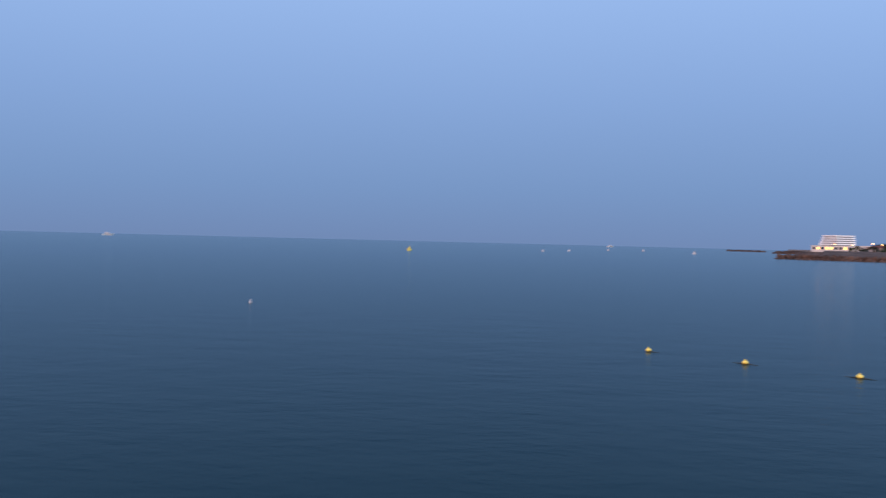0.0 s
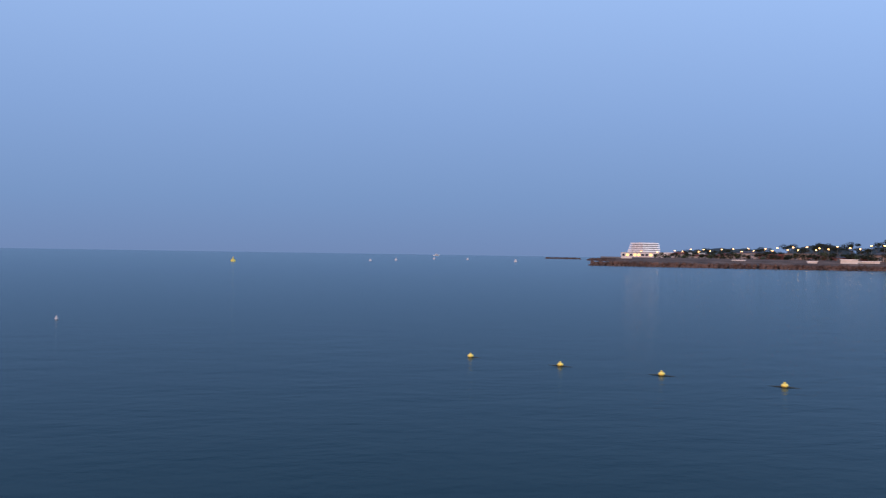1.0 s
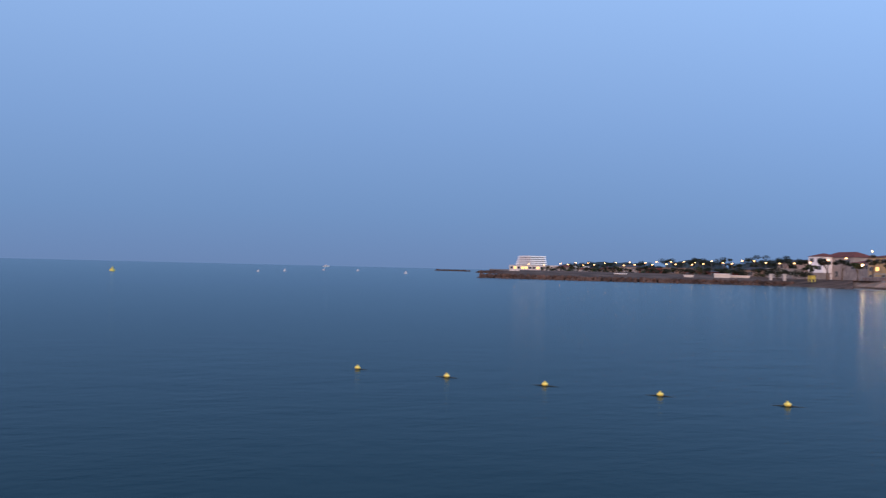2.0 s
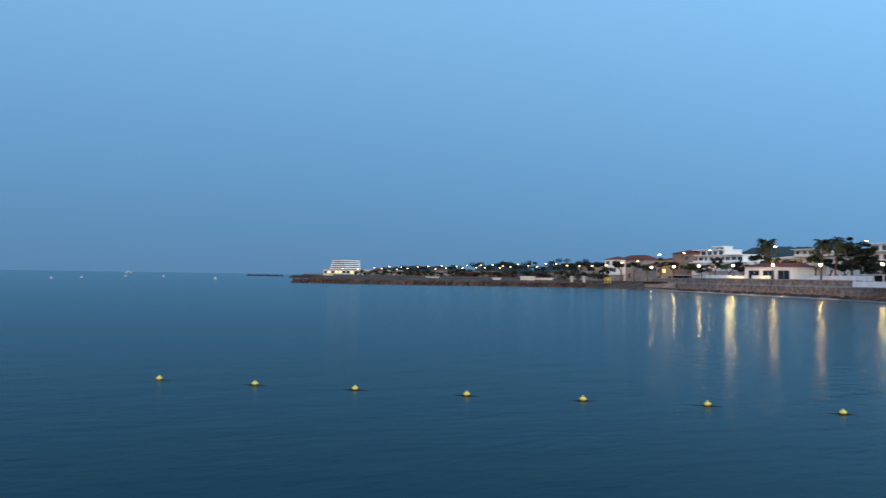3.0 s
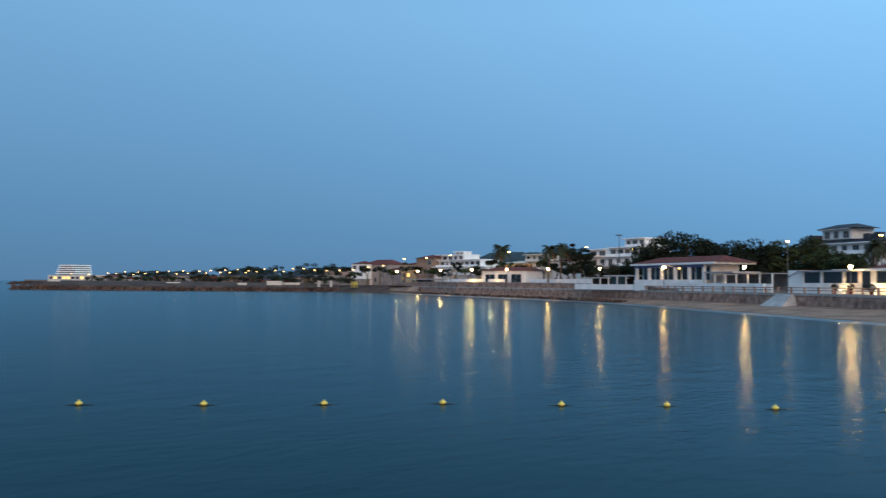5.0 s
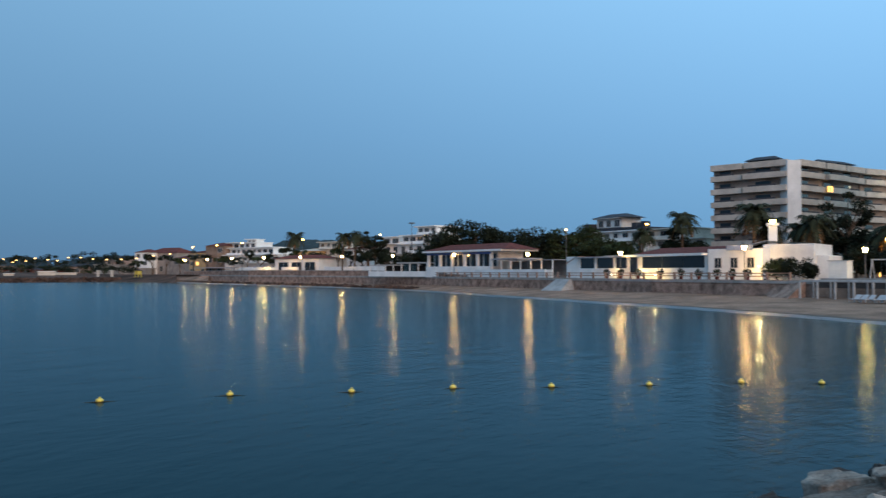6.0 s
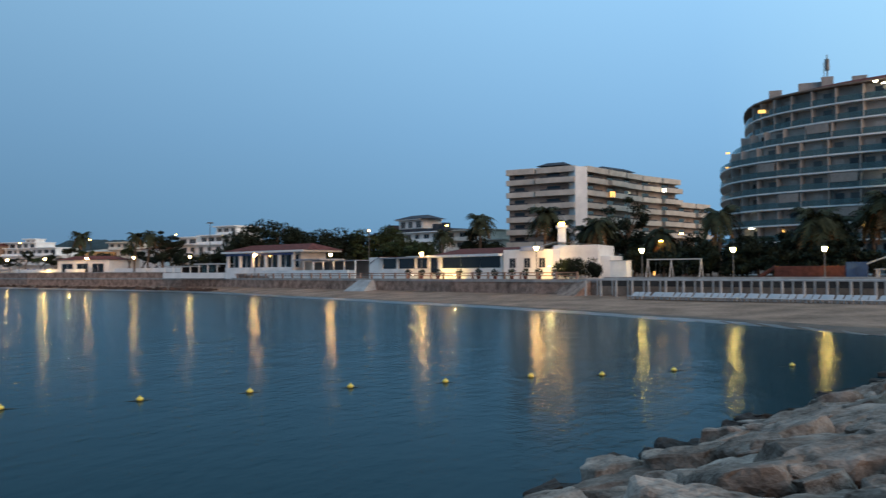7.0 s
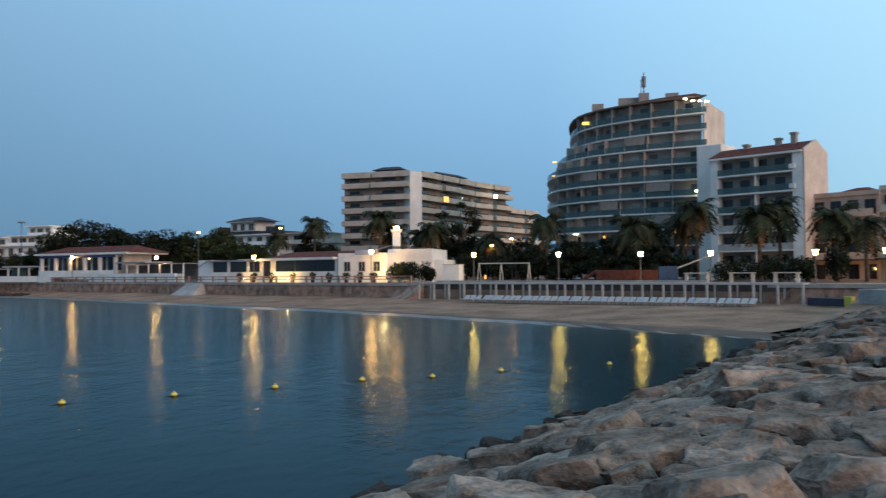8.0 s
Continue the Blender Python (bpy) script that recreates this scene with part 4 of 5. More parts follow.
terraced_villa("cream flat-roofed villa with stepped storeys", M_CREAM, [(53.3, 300, 55.6, 288, PROM, 12.0, 10), (53.6, 303, 55.2, 294, 12.0, 14.4, 8)])
house(55.4, 275, 57.0, 266, PROM, 11.6, 10, M_WHITE, "white house among trees", M_TILE, 1.0, cols=4, floors=2, seed=8)
terraced_villa("small white flat-roofed house", M_WHITE, [(57.4, 258, 58.9, 252, PROM, 12.4, 10), (57.8, 260, 58.9, 254, 12.4, 14.5, 8)])
terraced_villa("white apartment villa with long curved-out balconies on stepped floors", M_WHITE, [(58.7, 249, 61.6, 236, PROM, 9.4, 12), (58.9, 250, 61.6, 238, 9.4, 12.1, 11), (59.1, 252, 61.5, 240, 12.1, 14.7, 9), (60.1, 250, 61.4, 243, 14.7, 17.2, 8)])
slope_villa = terraced_villa("large white villa on the slope with a dark-roofed top floor", M_WHITE, [(71.0, 236, 75.0, 219, PROM, 12.0, 14), (71.2, 237, 74.8, 221, 12.0, 14.6, 12), (72.0, 236, 73.6, 229, 16.0, 18.3, 7)])
m, w = facing(70.9, 237, 75.0, 219.5, 14.95)
deck = part("roof_terrace", boxes((0.2, w, 0, 12, 0, 0.7), (0.6, 3.5, 1, 6, 0.7, 2.2), (w - 5.2, w - 3.6, 1, 5, 0.7, 1.9), (w - 2.0, w - 0.6, 1, 3, 0.7, 2.1)), M_DARKROOF, slope_villa, "dark roof terrace with pergolas")
deck.matrix_local = m
m, w = facing(71.8, 235.5, 73.8, 227, 18.6)
gable = part("gable_roof", hip_roof(bmesh.new(), 0, w, 0, 7, 0, 1.2, 0.5), M_DARKROOF, slope_villa, "low dark gable roof")
gable.matrix_local = m
terraced_villa("long low apartment wing with two bands of balconies behind trees", M_CREAM, [(74.9, 222, 79.0, 212, PROM, 9.6, 12), (75.0, 223, 78.9, 213, 9.6, 12.2, 11), (75.1, 224, 78.2, 215, 12.2, 14.8, 10)])
house(77.9, 214, 79.6, 206, PROM, 9.6, 12, M_CREAM, "cream annexe beside the apartment block", None, cols=3, floors=2, seed=14)

# far houses along the shore behind the jetty
rng = random.Random(21)
a = 26.3
k = 0
while a < 41.5:
    wdeg = rng.uniform(0.7, 1.6)
    d = float(np.interp(a, [26, 34, 42], [600, 510, 410])) + rng.uniform(0, 25)
    top = PROM + rng.uniform(1.8, 4.6)
    house(a, d, a + wdeg, d - 8, PROM, top, 9, rng.choice((M_BROWN, M_BROWN, M_PEACH, M_RECESS, M_GREYWALL, M_BRICKRED)), "far low shore house in pale render", rng.choice((M_TILE, None, M_DARKROOF)), 1.4, 3, 1 if top < 7.5 else 2, seed=40 + k)
    a += wdeg + rng.uniform(-0.1, 0.5)
    k += 1


def stepped_hotel():
    ob = thing("stepped_hotel", "distant white stepped hotel with banded storeys above a low base", "hotel")
    d = 690
    m, w = facing(23.3, d, 27.2, d - 60, 2.5)
    base = part("base", boxes((0, w, 0, 20, 0, 5.4, 0.1)), M_CREAM, ob)
    base.matrix_local = m
    for k in range(9):
        part("base_window", boxes((2 + k * 5.0, 5 + k * 5.0, -0.1, 0.05, 2.6, 4.2)), M_LITROOM if k in (1, 3, 4, 7) else M_DARK, base)
    for k in range(5):
        x0, x1 = 7.5 + 0.9 * k, 26.5 - 0.35 * k
        # storey walls take a near-black colour for the shade between the bands
        st = part("storey", boxes((x0, x1, 3, 16, 5.4 + 1.5 * k, 6.9 + 1.5 * k)), M_SHADE, base)
        part("slab", boxes((x0 - 0.8, x1 + 0.8, 1.5, 17, 5.9 + 1.5 * k, 6.8 + 1.5 * k, 0.05)), M_WHITE, st, "white balcony band")


stepped_hotel()


# ---- trees and shrubs ----
def leaf_cloud(bm, centre, radii, n, size, r):
    for _ in range(n):
        while True:
            v = Vector((r.uniform(-1, 1), r.uniform(-1, 1), r.uniform(-1, 1)))
            if 0.25 < v.length < 1:
                break
        c = Vector(centre) + Vector((v.x * radii[0], v.y * radii[1], v.z * radii[2]))
        q = Euler((r.uniform(-1.2, 1.2), r.uniform(-1.2, 1.2), r.random() * 6.3)).to_matrix()
        s = size * r.uniform(0.6, 1.3)
        pts = [bm.verts.new(c + q @ Vector(p)) for p in ((-s, 0, 0), (0, -s * 0.45, 0.1 * s), (s, 0, 0), (0, s * 0.45, 0.1 * s))]
        bm.faces.new(pts)


def tree(az, d, z0, height, width, label, seed, leaves=M_LEAF, clumps=16, group="trees", low=0.60):
    r = random.Random(seed)
    ob = thing("tree", label, "tree", Matrix.Translation(P(az, d, z0)), group)
    bm = bmesh.new()
    fork = height * 0.42
    tube(bm, (0, 0, -0.2), (0.1, 0, fork), 0.035 * height, 0.02 * height)
    crown = bmesh.new()
    for k in range(clumps):
        t = r.random() * 6.3
        rad = width * 0.5 * math.sqrt(r.random()) * 0.82
        z = height * (low + (0.92 - low) * r.random() * (1 - 0.45 * (rad / (width * 0.5)) ** 2))
        c = Vector((math.cos(t) * rad, math.sin(t) * rad, z))
        if k % 2 == 0:
            tube(bm, (0.1, 0, fork - 0.3), c, 0.012 * height, 0.004 * height, 5)
        s = width * r.uniform(0.09, 0.23)
        leaf_cloud(crown, c, (s, s, s * 0.55), 130, 0.26 + width * 0.008, r)
    part("trunk", bm, M_BARK, ob)
    part("crown", crown, leaves, ob)
    return ob


def palm(az, d, z0, height, spread, label, seed, group="palms"):
    r = random.Random(seed)
    ob = thing("palm_tree", label, "palm tree", Matrix.Translation(P(az, d, z0)), group)
    bm = bmesh.new()
    for k in range(6):
        tube(bm, (0.03 * k * k, 0, height * k / 6 - 0.1), (0.03 * (k + 1) ** 2, 0, height * (k + 1) / 6), 0.30 - 0.02 * k, 0.28 - 0.02 * k)
    part("trunk", bm, M_BARK, ob)
    top = Vector((1.08, 0, height))
    green, dry = bmesh.new(), bmesh.new()
    for k in range(52):
        t = k * 2.39996 + r.uniform(-0.2, 0.2)
        lift = r.uniform(-0.8, 1.35)
        target = dry if lift < -0.5 else green
        length = spread * r.uniform(0.85, 1.12) * (0.75 if lift < -0.3 else 1)
        out = Vector((math.cos(t), math.sin(t), 0))
        side = Vector((-math.sin(t), math.cos(t), 0))
        n = 13
        spine = [top + out * (length * f * (0.95 - 0.18 * f)) + Vector((0, 0, length * (lift * f * 0.8 - 0.78 * f * f))) for f in (i / n for i in range(n + 1))]
        for i in range(1, n + 1):
            p, back = spine[i], spine[i - 1]
            reach = length * (0.10 + 0.17 * math.sin(math.pi * (0.15 + 0.8 * i / n)))
            for sg in (1, -1):
                tip = p + side * sg * reach * r.uniform(0.8, 1.1) + out * reach * 0.55 - Vector((0, 0, reach * r.uniform(0.3, 0.7)))
                target.faces.new([target.verts.new(c) for c in (back, p, tip)])
    part("crown", green, M_PALM, ob)
    part("dead_fronds", dry, M_DRYPALM, ob, "hanging dry brown fronds")
    return ob


def shrub(az, d, z0, width, height, label, seed, leaves=M_LEAF):
    r = random.Random(seed)
    bm = bmesh.new()
    for k in range(9):
        t = r.random() * 6.3
        leaf_cloud(bm, (math.cos(t) * width * 0.3, math.sin(t) * width * 0.22, height * r.uniform(0.35, 0.65)), (width * 0.24, width * 0.2, height * 0.34), 130, 0.22, r)
    ob = part("shrub", bm, leaves)
    ob.matrix_world = Matrix.Translation(P(az, d, z0))
    return tagged(ob, label, "shrub", "shrubs")


# dark pines and evergreens behind the pavilion
for k, (az, d, h, w) in enumerate(((61.9, 214, 10.5, 11), (63.1, 216, 13.2, 13), (64.2, 214, 13.0, 12), (65.6, 212, 11.2, 11), (66.9, 206, 10.4, 10), (68.0, 205, 10.8, 10), (69.0, 204, 10.2, 9), (70.1, 203, 11.6, 9), (71.2, 204, 11.4, 9), (72.2, 196, 8.4, 9), (73.6, 192, 8.0, 8))):
    tree(az, d, PROM, h * 1.1, w * 1.15, "broad dark evergreen tree behind the promenade", 100 + k, M_LEAF if k < 7 else M_LEAF2, 36, low=0.28)
for k, (az, d, h, w) in enumerate(((56.8, 236, 12.0, 8), (57.3, 236, 11.0, 8), (58.2, 232, 6.0, 7), (59.4, 222, 5.6, 7), (60.4, 216, 6.4, 7))):
    tree(az, d + 10, PROM, h * 1.2, w, "dark leafy tree beside white villas", 130 + k, M_LEAF, 20, low=0.38)
for k, (az, d, h, w) in enumerate(((77.3, 190, 11.6, 8), (78.0, 188, 9.0, 7), (76.6, 192, 8.8, 6), (85.9, 168, 12.0, 9), (87.0, 166, 16.4, 9), (88.2, 164, 9.0, 8), (89.6, 158, 7.5, 7), (91.2, 156, 8.2, 8), (96.0, 142, 7.0, 8), (97.6, 140, 8.2, 8), (91.9, 178, 9.0, 9), (94.4, 150, 7.2, 8))):
    tree(az, d, PROM, h, w, "dark street tree in front of the apartment block", 150 + k, M_LEAF, 22, low=0.3)
palm(51.85, 300, PROM, 13.6, 4.2, "tall far palm against the sky", 1)
palm(55.1, 246, PROM, 11.4, 3.4, "palm in a pair beside white villas", 41)
palm(55.9, 245, PROM, 11.8, 3.4, "palm in a pair beside white villas", 42)
palm(77.4, 186, PROM, 12.4, 4.2, "tall bushy palm behind the restaurant", 2)
for k, (az, d, h, s) in enumerate(((81.7, 150, 11.2, 4.2), (82.6, 152, 9.0, 3.6), (85.2, 150, 9.4, 4.0), (84.5, 154, 8.2, 3.8), (92.85, 140, 10.0, 4.2), (98.6, 126, 8.2, 4.2), (99.6, 128, 7.4, 3.8), (102.45, 126, 10.4, 4.2), (101.6, 130, 8.4, 3.8), (106.2, 118, 8.6, 4.2), (107.4, 120, 9.8, 3.8), (110.6, 116, 8.4, 4.0), (112.2, 116, 7.0, 3.6), (89.3, 150, 7.4, 3.8), (74.9, 176, 9.0, 3.0))):
    palm(az, d, PROM, h, s, "date palm with hanging dry fronds on the promenade" if k != 4 else "leaning palm beside the curved hotel", 10 + k)
for k, (az, d, w, h) in enumerate(((104.6, 110, 7, 3.4), (106.3, 108, 6, 3.0), (107.6, 109, 8, 3.6), (108.6, 106, 4, 3.0), (82.9, 124.5, 5, 3.2), (84.2, 124, 5.5, 3.4), (85.0, 123.5, 3, 2.6), (110.6, 112, 3.5, 4.5), (96.6, 124, 6, 2.6), (93.9, 128, 6, 2.8), (91.0, 132, 6, 2.6))):
    shrub(az, d, PROM, w, h, "dense clipped dark green shrub", 200 + k, M_LEAF if k != 4 else M_LEAF2)
# dense dark planting between promenade and hotel
for k in range(17):
    a = 85.6 + k * 0.95
    tree(a, 138 - k * 1.1 + 3 * (k % 2), PROM, 4.6 + 1.6 * ((k * 5) % 4) / 4, 6.5, "low dense dark tree in front of the hotel", 500 + k, M_LEAF, 13, "promenade planting", 0.2)
# small trees between the villas
for k in range(18):
    a = 42.2 + k * 0.84
    tree(a, float(np.interp(a, [42, 46, 50, 57], [408, 360, 306, 252])), PROM, 7.0 + 4.2 * ((k * 5) % 7) / 7, 5.5 + (k * 3) % 4, "small dark garden tree between villas", 400 + k, M_LEAF if k % 3 else M_LEAF2, 9)
# low dark bushes along the far shore road
for k in range(30):
    a = 25.6 + k * 0.56
    tree(a, float(np.interp(a, [24, 30, 36, 42.5], [640, 566, 486, 402])) - 12 * (k % 3), PROM - 0.3, 4.2 + 2.2 * ((k * 5) % 7) / 7, 8 + (k * 3) % 5, "low dark bushy tree on the far shore", 700 + k, M_LEAF if k % 3 else M_LEAF2, 5, "far shore trees", 0.3)
# far shore trees
for k in range(22):
    a = 27 + k * 0.72
    tree(a, float(np.interp(a, [26, 34, 42], [640, 540, 440])), PROM, (9.5 + 5.0 * ((k * 7) % 5) / 5) * (0.62 if k < 9 else 0.9), 10 + (k * 3) % 5, "small dark far shore tree", 300 + k, M_LEAF, 7, "far shore trees")


# ---- lamps ----
def street_lamp(az, d, z, h, glass):
    """A promenade lamp whose lantern stands h metres above its foot."""
    ob = thing("street_lamp", "promenade lamp post with a glowing lantern", "street lamp", Matrix.Translation(P(az, d, z)), "promenade lamps")
    part("post", tube(tube(tube(bmesh.new(), (0, 0, 0), (0, 0, 0.6), 0.14, 0.11), (0, 0, 0.6), (0, 0, h - 0.1), 0.075, 0.06), (0, 0, h - 0.1), (0, 0, h), 0.16, 0.2), M_METAL, ob)
    lantern = part("lantern", tube(bmesh.new(), (0, 0, h + 0.01), (0, 0, h + 0.55), 0.17, 0.30, 6), glass, ob, "glowing warm lantern glass")
    part("cap", tube(tube(bmesh.new(), (0, 0, h + 0.56), (0, 0, h + 0.72), 0.33, 0.08, 6), (0, 0, h + 0.72), (0, 0, h + 0.85), 0.04, 0.02, 6), M_METAL, lantern)


def road_lamp(az, d, h):
    m = Matrix.Translation(P(az, d, PROM)) @ Matrix.Rotation(-radians(az), 4, "Z")
    ob = thing("road_lamp", "tall road lamp with a glowing orange head", "street lamp", m, "road lamps")
    part("post", tube(tube(bmesh.new(), (0, 0, 0), (0, 0, h), 0.11, 0.06), (0, 0, h - 0.1), (0, -1.2, h + 0.3), 0.05, 0.04), M_METAL, ob)
    head = part("head", boxes((-0.18, 0.18, -1.9, -1.1, h + 0.26, h + 0.42, 0.04)), M_METAL, ob)
    part("lamp_glass", boxes((-0.26, 0.26, -1.85, -1.15, h + 0.02, h + 0.24, 0.05)), M_ROADLAMP, head, "glowing orange lamp glass")


def far_lamp():
    ob = thing("far_lamp", "far shore lamp glowing orange", "street lamp", None, "far shore lamps")
    part("post", tube(bmesh.new(), (0, 0, 0), (0, 0, 6.0), 0.12, 0.08, 6), M_METAL, ob)
    bm = bmesh.new()
    bmesh.ops.create_icosphere(bm, subdivisions=2, radius=0.5, matrix=Matrix.Translation((0, 0, 6.3)) @ Matrix.Diagonal((0.78, 0.78, 0.48, 1)))
    part("lamp_glass", bm, M_FARLAMP, ob, "glowing orange globe")
    return ob


def spread(make, places):
    first = make()
    for k, (az, d, z) in enumerate(places):
        m = Matrix.Translation(P(az, d, z)) @ Matrix.Rotation(-radians(az), 4, "Z")
        if k == 0:
            first.matrix_world = m
        else:
            copy_thing(first, m)


NEAR = [45.0, 46.4, 47.95, 50.0, 52.35, 55.07, 58.45, 62.55, 67.45, 73.5, 81.15]
for az in NEAR:
    street_lamp(az, wall_line(az) + 3.0, PROM, float(np.interp(az, [45, 55, 62.5, 67.5, 73.7, 82], [5.7, 5.2, 4.8, 4.3, 3.9, 4.16])), M_SHORELAMP)
for az, d, h in ((87.98, 117, 3.5), (93.59, 113, 3.4), (98.87, 107, 3.2), (103.22, 102, 3.1), (109.34, 98, 3.0), (113.2, 97, 3.0)):
    street_lamp(az, d, PROM, h, M_LAMP)
for az, d, h in ((45.5, 345, 10.6), (47.0, 335, 11.0), (48.6, 305, 11.0), (52.5, 275, 11.2), (55.1, 268, 11.6), (57.6, 250, 11.8), (70.0, 196, 10.5), (75.2, 182, 10.8), (89.2, 150, 6.0), (90.5, 146, 7.0), (60.6, 236, 10.8)):
    road_lamp(az, d, h)
FAR = [24.6, 25.6, 26.7, 27.2, 27.7, 28.2, 28.5, 28.9, 29.6, 30.3, 30.8, 31.2, 31.5, 32.2, 32.6, 32.9, 33.5, 33.8, 34.1, 34.6, 35.1, 35.3, 35.8, 36.3, 37.0, 37.55, 38.15, 38.85, 39.55, 40.35, 41.2, 42.1, 43.1, 44.1]
spread(far_lamp, [(a, float(np.interp(a, [24, 30, 36, 40, 44.5], [650, 560, 480, 430, 370])), float(np.interp(a, [24, 30, 36, 44], [2.6, 3.0, 4.0, 4.6])) + 0.9 * math.sin(a * 7.3)) for a in FAR])


def light_mast():
    ob = thing("floodlight_mast", "tall unlit floodlight mast above the villas", "mast", Matrix.Translation(P(59.72, 228, PROM)))
    part("pole", tube(bmesh.new(), (0, 0, 0), (0, 0, 14.0), 0.13, 0.08), M_METAL, ob)
    part("head", tube(bmesh.new(), (0, 0, 14.0), (0, 0, 14.3), 0.95, 0.75, 12), M_METAL, ob)


light_mast()


# ---- promenade furniture and beach ----
def railing_section(length=7.0):
    ob = thing("railing", "dark red-brown promenade railing with stone posts", "railing", None, "promenade railings")
    for k in range(3):
        part("post", boxes((k * length / 2 - 0.14, k * length / 2 + 0.14, -0.14, 0.14, 0, 1.05, 0.02)), M_WALLSTONE, ob)
    for z in (0.45, 0.85):
        part("rail", boxes((0, length, -0.07, 0.07, z, z + 0.14)), M_WALLSTONE, ob)
    return ob


rail = railing_section()
a = 61.0
first = True
while a < 82:
    p = P(a, wall_line(a) + 0.5, PROM + 0.03)
    b = a
    while (P(b, wall_line(b) + 0.5, PROM + 0.03) - p).length < 7.0:
        b += 0.02
    q = P(b, wall_line(b) + 0.5, PROM + 0.03)
    m = Matrix.Translation(p) @ Matrix.Rotation(math.atan2(q.y - p.y, q.x - p.x), 4, "Z")
    if first:
        rail.matrix_world = m
        first = False
    else:
        copy_thing(rail, m)
    a = b

m, w = facing(68.85, 156.3, 70.6, 150.5, 0.6)
ramp = thing("ramp", "pale concrete ramp block against the sea wall", "ramp", m)
bm = bmesh.new()
v = [bm.verts.new(c) for c in ((0, -2.4, 0), (w * 0.8, -2.4, 0), (w * 0.68, 0.6, 2.35), (w * 0.18, 0.6, 2.35), (0, 2, 0), (w * 0.8, 2, 0), (w * 0.68, 2, 2.35), (w * 0.18, 2, 2.35))]
for f in ((0, 1, 2, 3), (1, 5, 6, 2), (4, 0, 3, 7), (3, 2, 6, 7)):
    bm.faces.new([v[i] for i in f])
part("body", bm, M_CONCRETE, ramp)


def pergola():
    m, w = facing(84.35, 111.5, 108.6, 90.5, 1.05)
    ob = thing("pergola", "long white wooden beach pergola in front of the sea wall", "pergola", m)
    h = 2.0
    part("beam", boxes((0, w, -0.1, 0.1, h, h + 0.22, 0.02)), M_PALE, ob)
    part("beam", boxes((0, w, 2.4, 2.6, h, h + 0.22, 0.02)), M_PALE, ob)
    n = 20
    for k in range(n + 1):
        x = w * k / n
        part("post", boxes((x - 0.11, x + 0.11, -0.11, 0.11, 0, h, 0.02)), M_PALE, ob)
        part("post", boxes((x - 0.09, x + 0.09, 2.41, 2.59, 0, h)), M_PALE, ob)
        part("rafter", boxes((x - 0.06, x + 0.06, 0.1, 2.4, h + 0.04, h + 0.16)), M_PALE, ob)
    for k in range(n):
        x0, x1 = w * k / n + 0.15, w * (k + 1) / n - 0.15
        part("panel", boxes((x0, x1, 2.44, 2.56, 0.1, 1.25)), M_BROWN, ob, "dark brown slatted panel")
        # added dark sheet: the dim pergola interior is put into its colour
        part("screen", boxes((x0, x1, 2.46, 2.54, 1.26, 1.95)), M_SHADE, ob, "dark sheet standing in for the shade under the pergola")
    return m, w


perg_m, perg_w = pergola()


def sun_lounger():
    ob = thing("sun_lounger", "white plastic sun lounger in a row on the sand", "sun lounger", None, "loungers on the beach")
    part("seat", boxes((-0.33, 0.33, -0.9, 0.35, 0.30, 0.38, 0.02)), M_PLASTIC, ob)
    b = part("backrest", boxes((-0.33, 0.33, 0, 0.75, -0.04, 0.04, 0.02)), M_PLASTIC, ob)
    b.matrix_local = pose(0, 0.36, 0.36, 35)
    for x in (-0.26, 0.26):
        for y in (-0.75, 0.25):
            part("leg", boxes((x - 0.04, x + 0.04, y - 0.04, y + 0.04, 0, 0.30)), M_PLASTIC, ob)
    return ob


lounger = sun_lounger()
n = 44
rng = random.Random(8)
for k in range(n):
    x = perg_w * (0.19 + 0.72 * k / (n - 1))
    y = -2.4 + rng.uniform(-0.2, 0.2)
    m = perg_m @ pose(x, y, -0.12 + 0.0, 0, 0, rng.uniform(-7, 7))
    if k == 0:
        lounger.matrix_world = m
    else:
        copy_thing(lounger, m)


def swing_frame():
    m, w = facing(88.3, 117, 91.7, 114.5, PROM)
    ob = thing("swing_frame", "white-framed playground swing on the promenade", "swing", m)
    part("crossbar", boxes((0, w, -0.07, 0.07, 2.55, 2.7)), M_PALE, ob)
    for x in (0.1, w * 0.45, w - 0.1):
        part("leg", tube(bmesh.new(), (x, -0.8, 0), (x, 0, 2.6), 0.07, 0.07), M_PALE, ob)
        part("leg", tube(bmesh.new(), (x, 0.8, 0), (x, 0, 2.6), 0.07, 0.07), M_PALE, ob)
    for x in (w * 0.2, w * 0.7):
        part("seat", boxes((x - 0.3, x + 0.3, -0.15, 0.15, 0.55, 0.62)), M_REDWOOD, ob)
        part("chain", boxes((x - 0.3, x - 0.27, -0.01, 0.01, 0.62, 2.56), (x + 0.27, x + 0.3, -0.01, 0.01, 0.62, 2.56)), M_METAL, ob)


swing_frame()


def kiosk():
    m, w = facing(85.95, 121, 87.0, 120, PROM)
    ob = thing("kiosk", "small white box kiosk beside shrubs", "kiosk", m)
    part("body", boxes((0, w, 0, 1.6, 0, 2.5, 0.04)), M_WHITE, ob)
    part("lid", boxes((-0.1, w + 0.1, -0.1, 1.7, 2.51, 2.6)), M_PALE, ob)


kiosk()


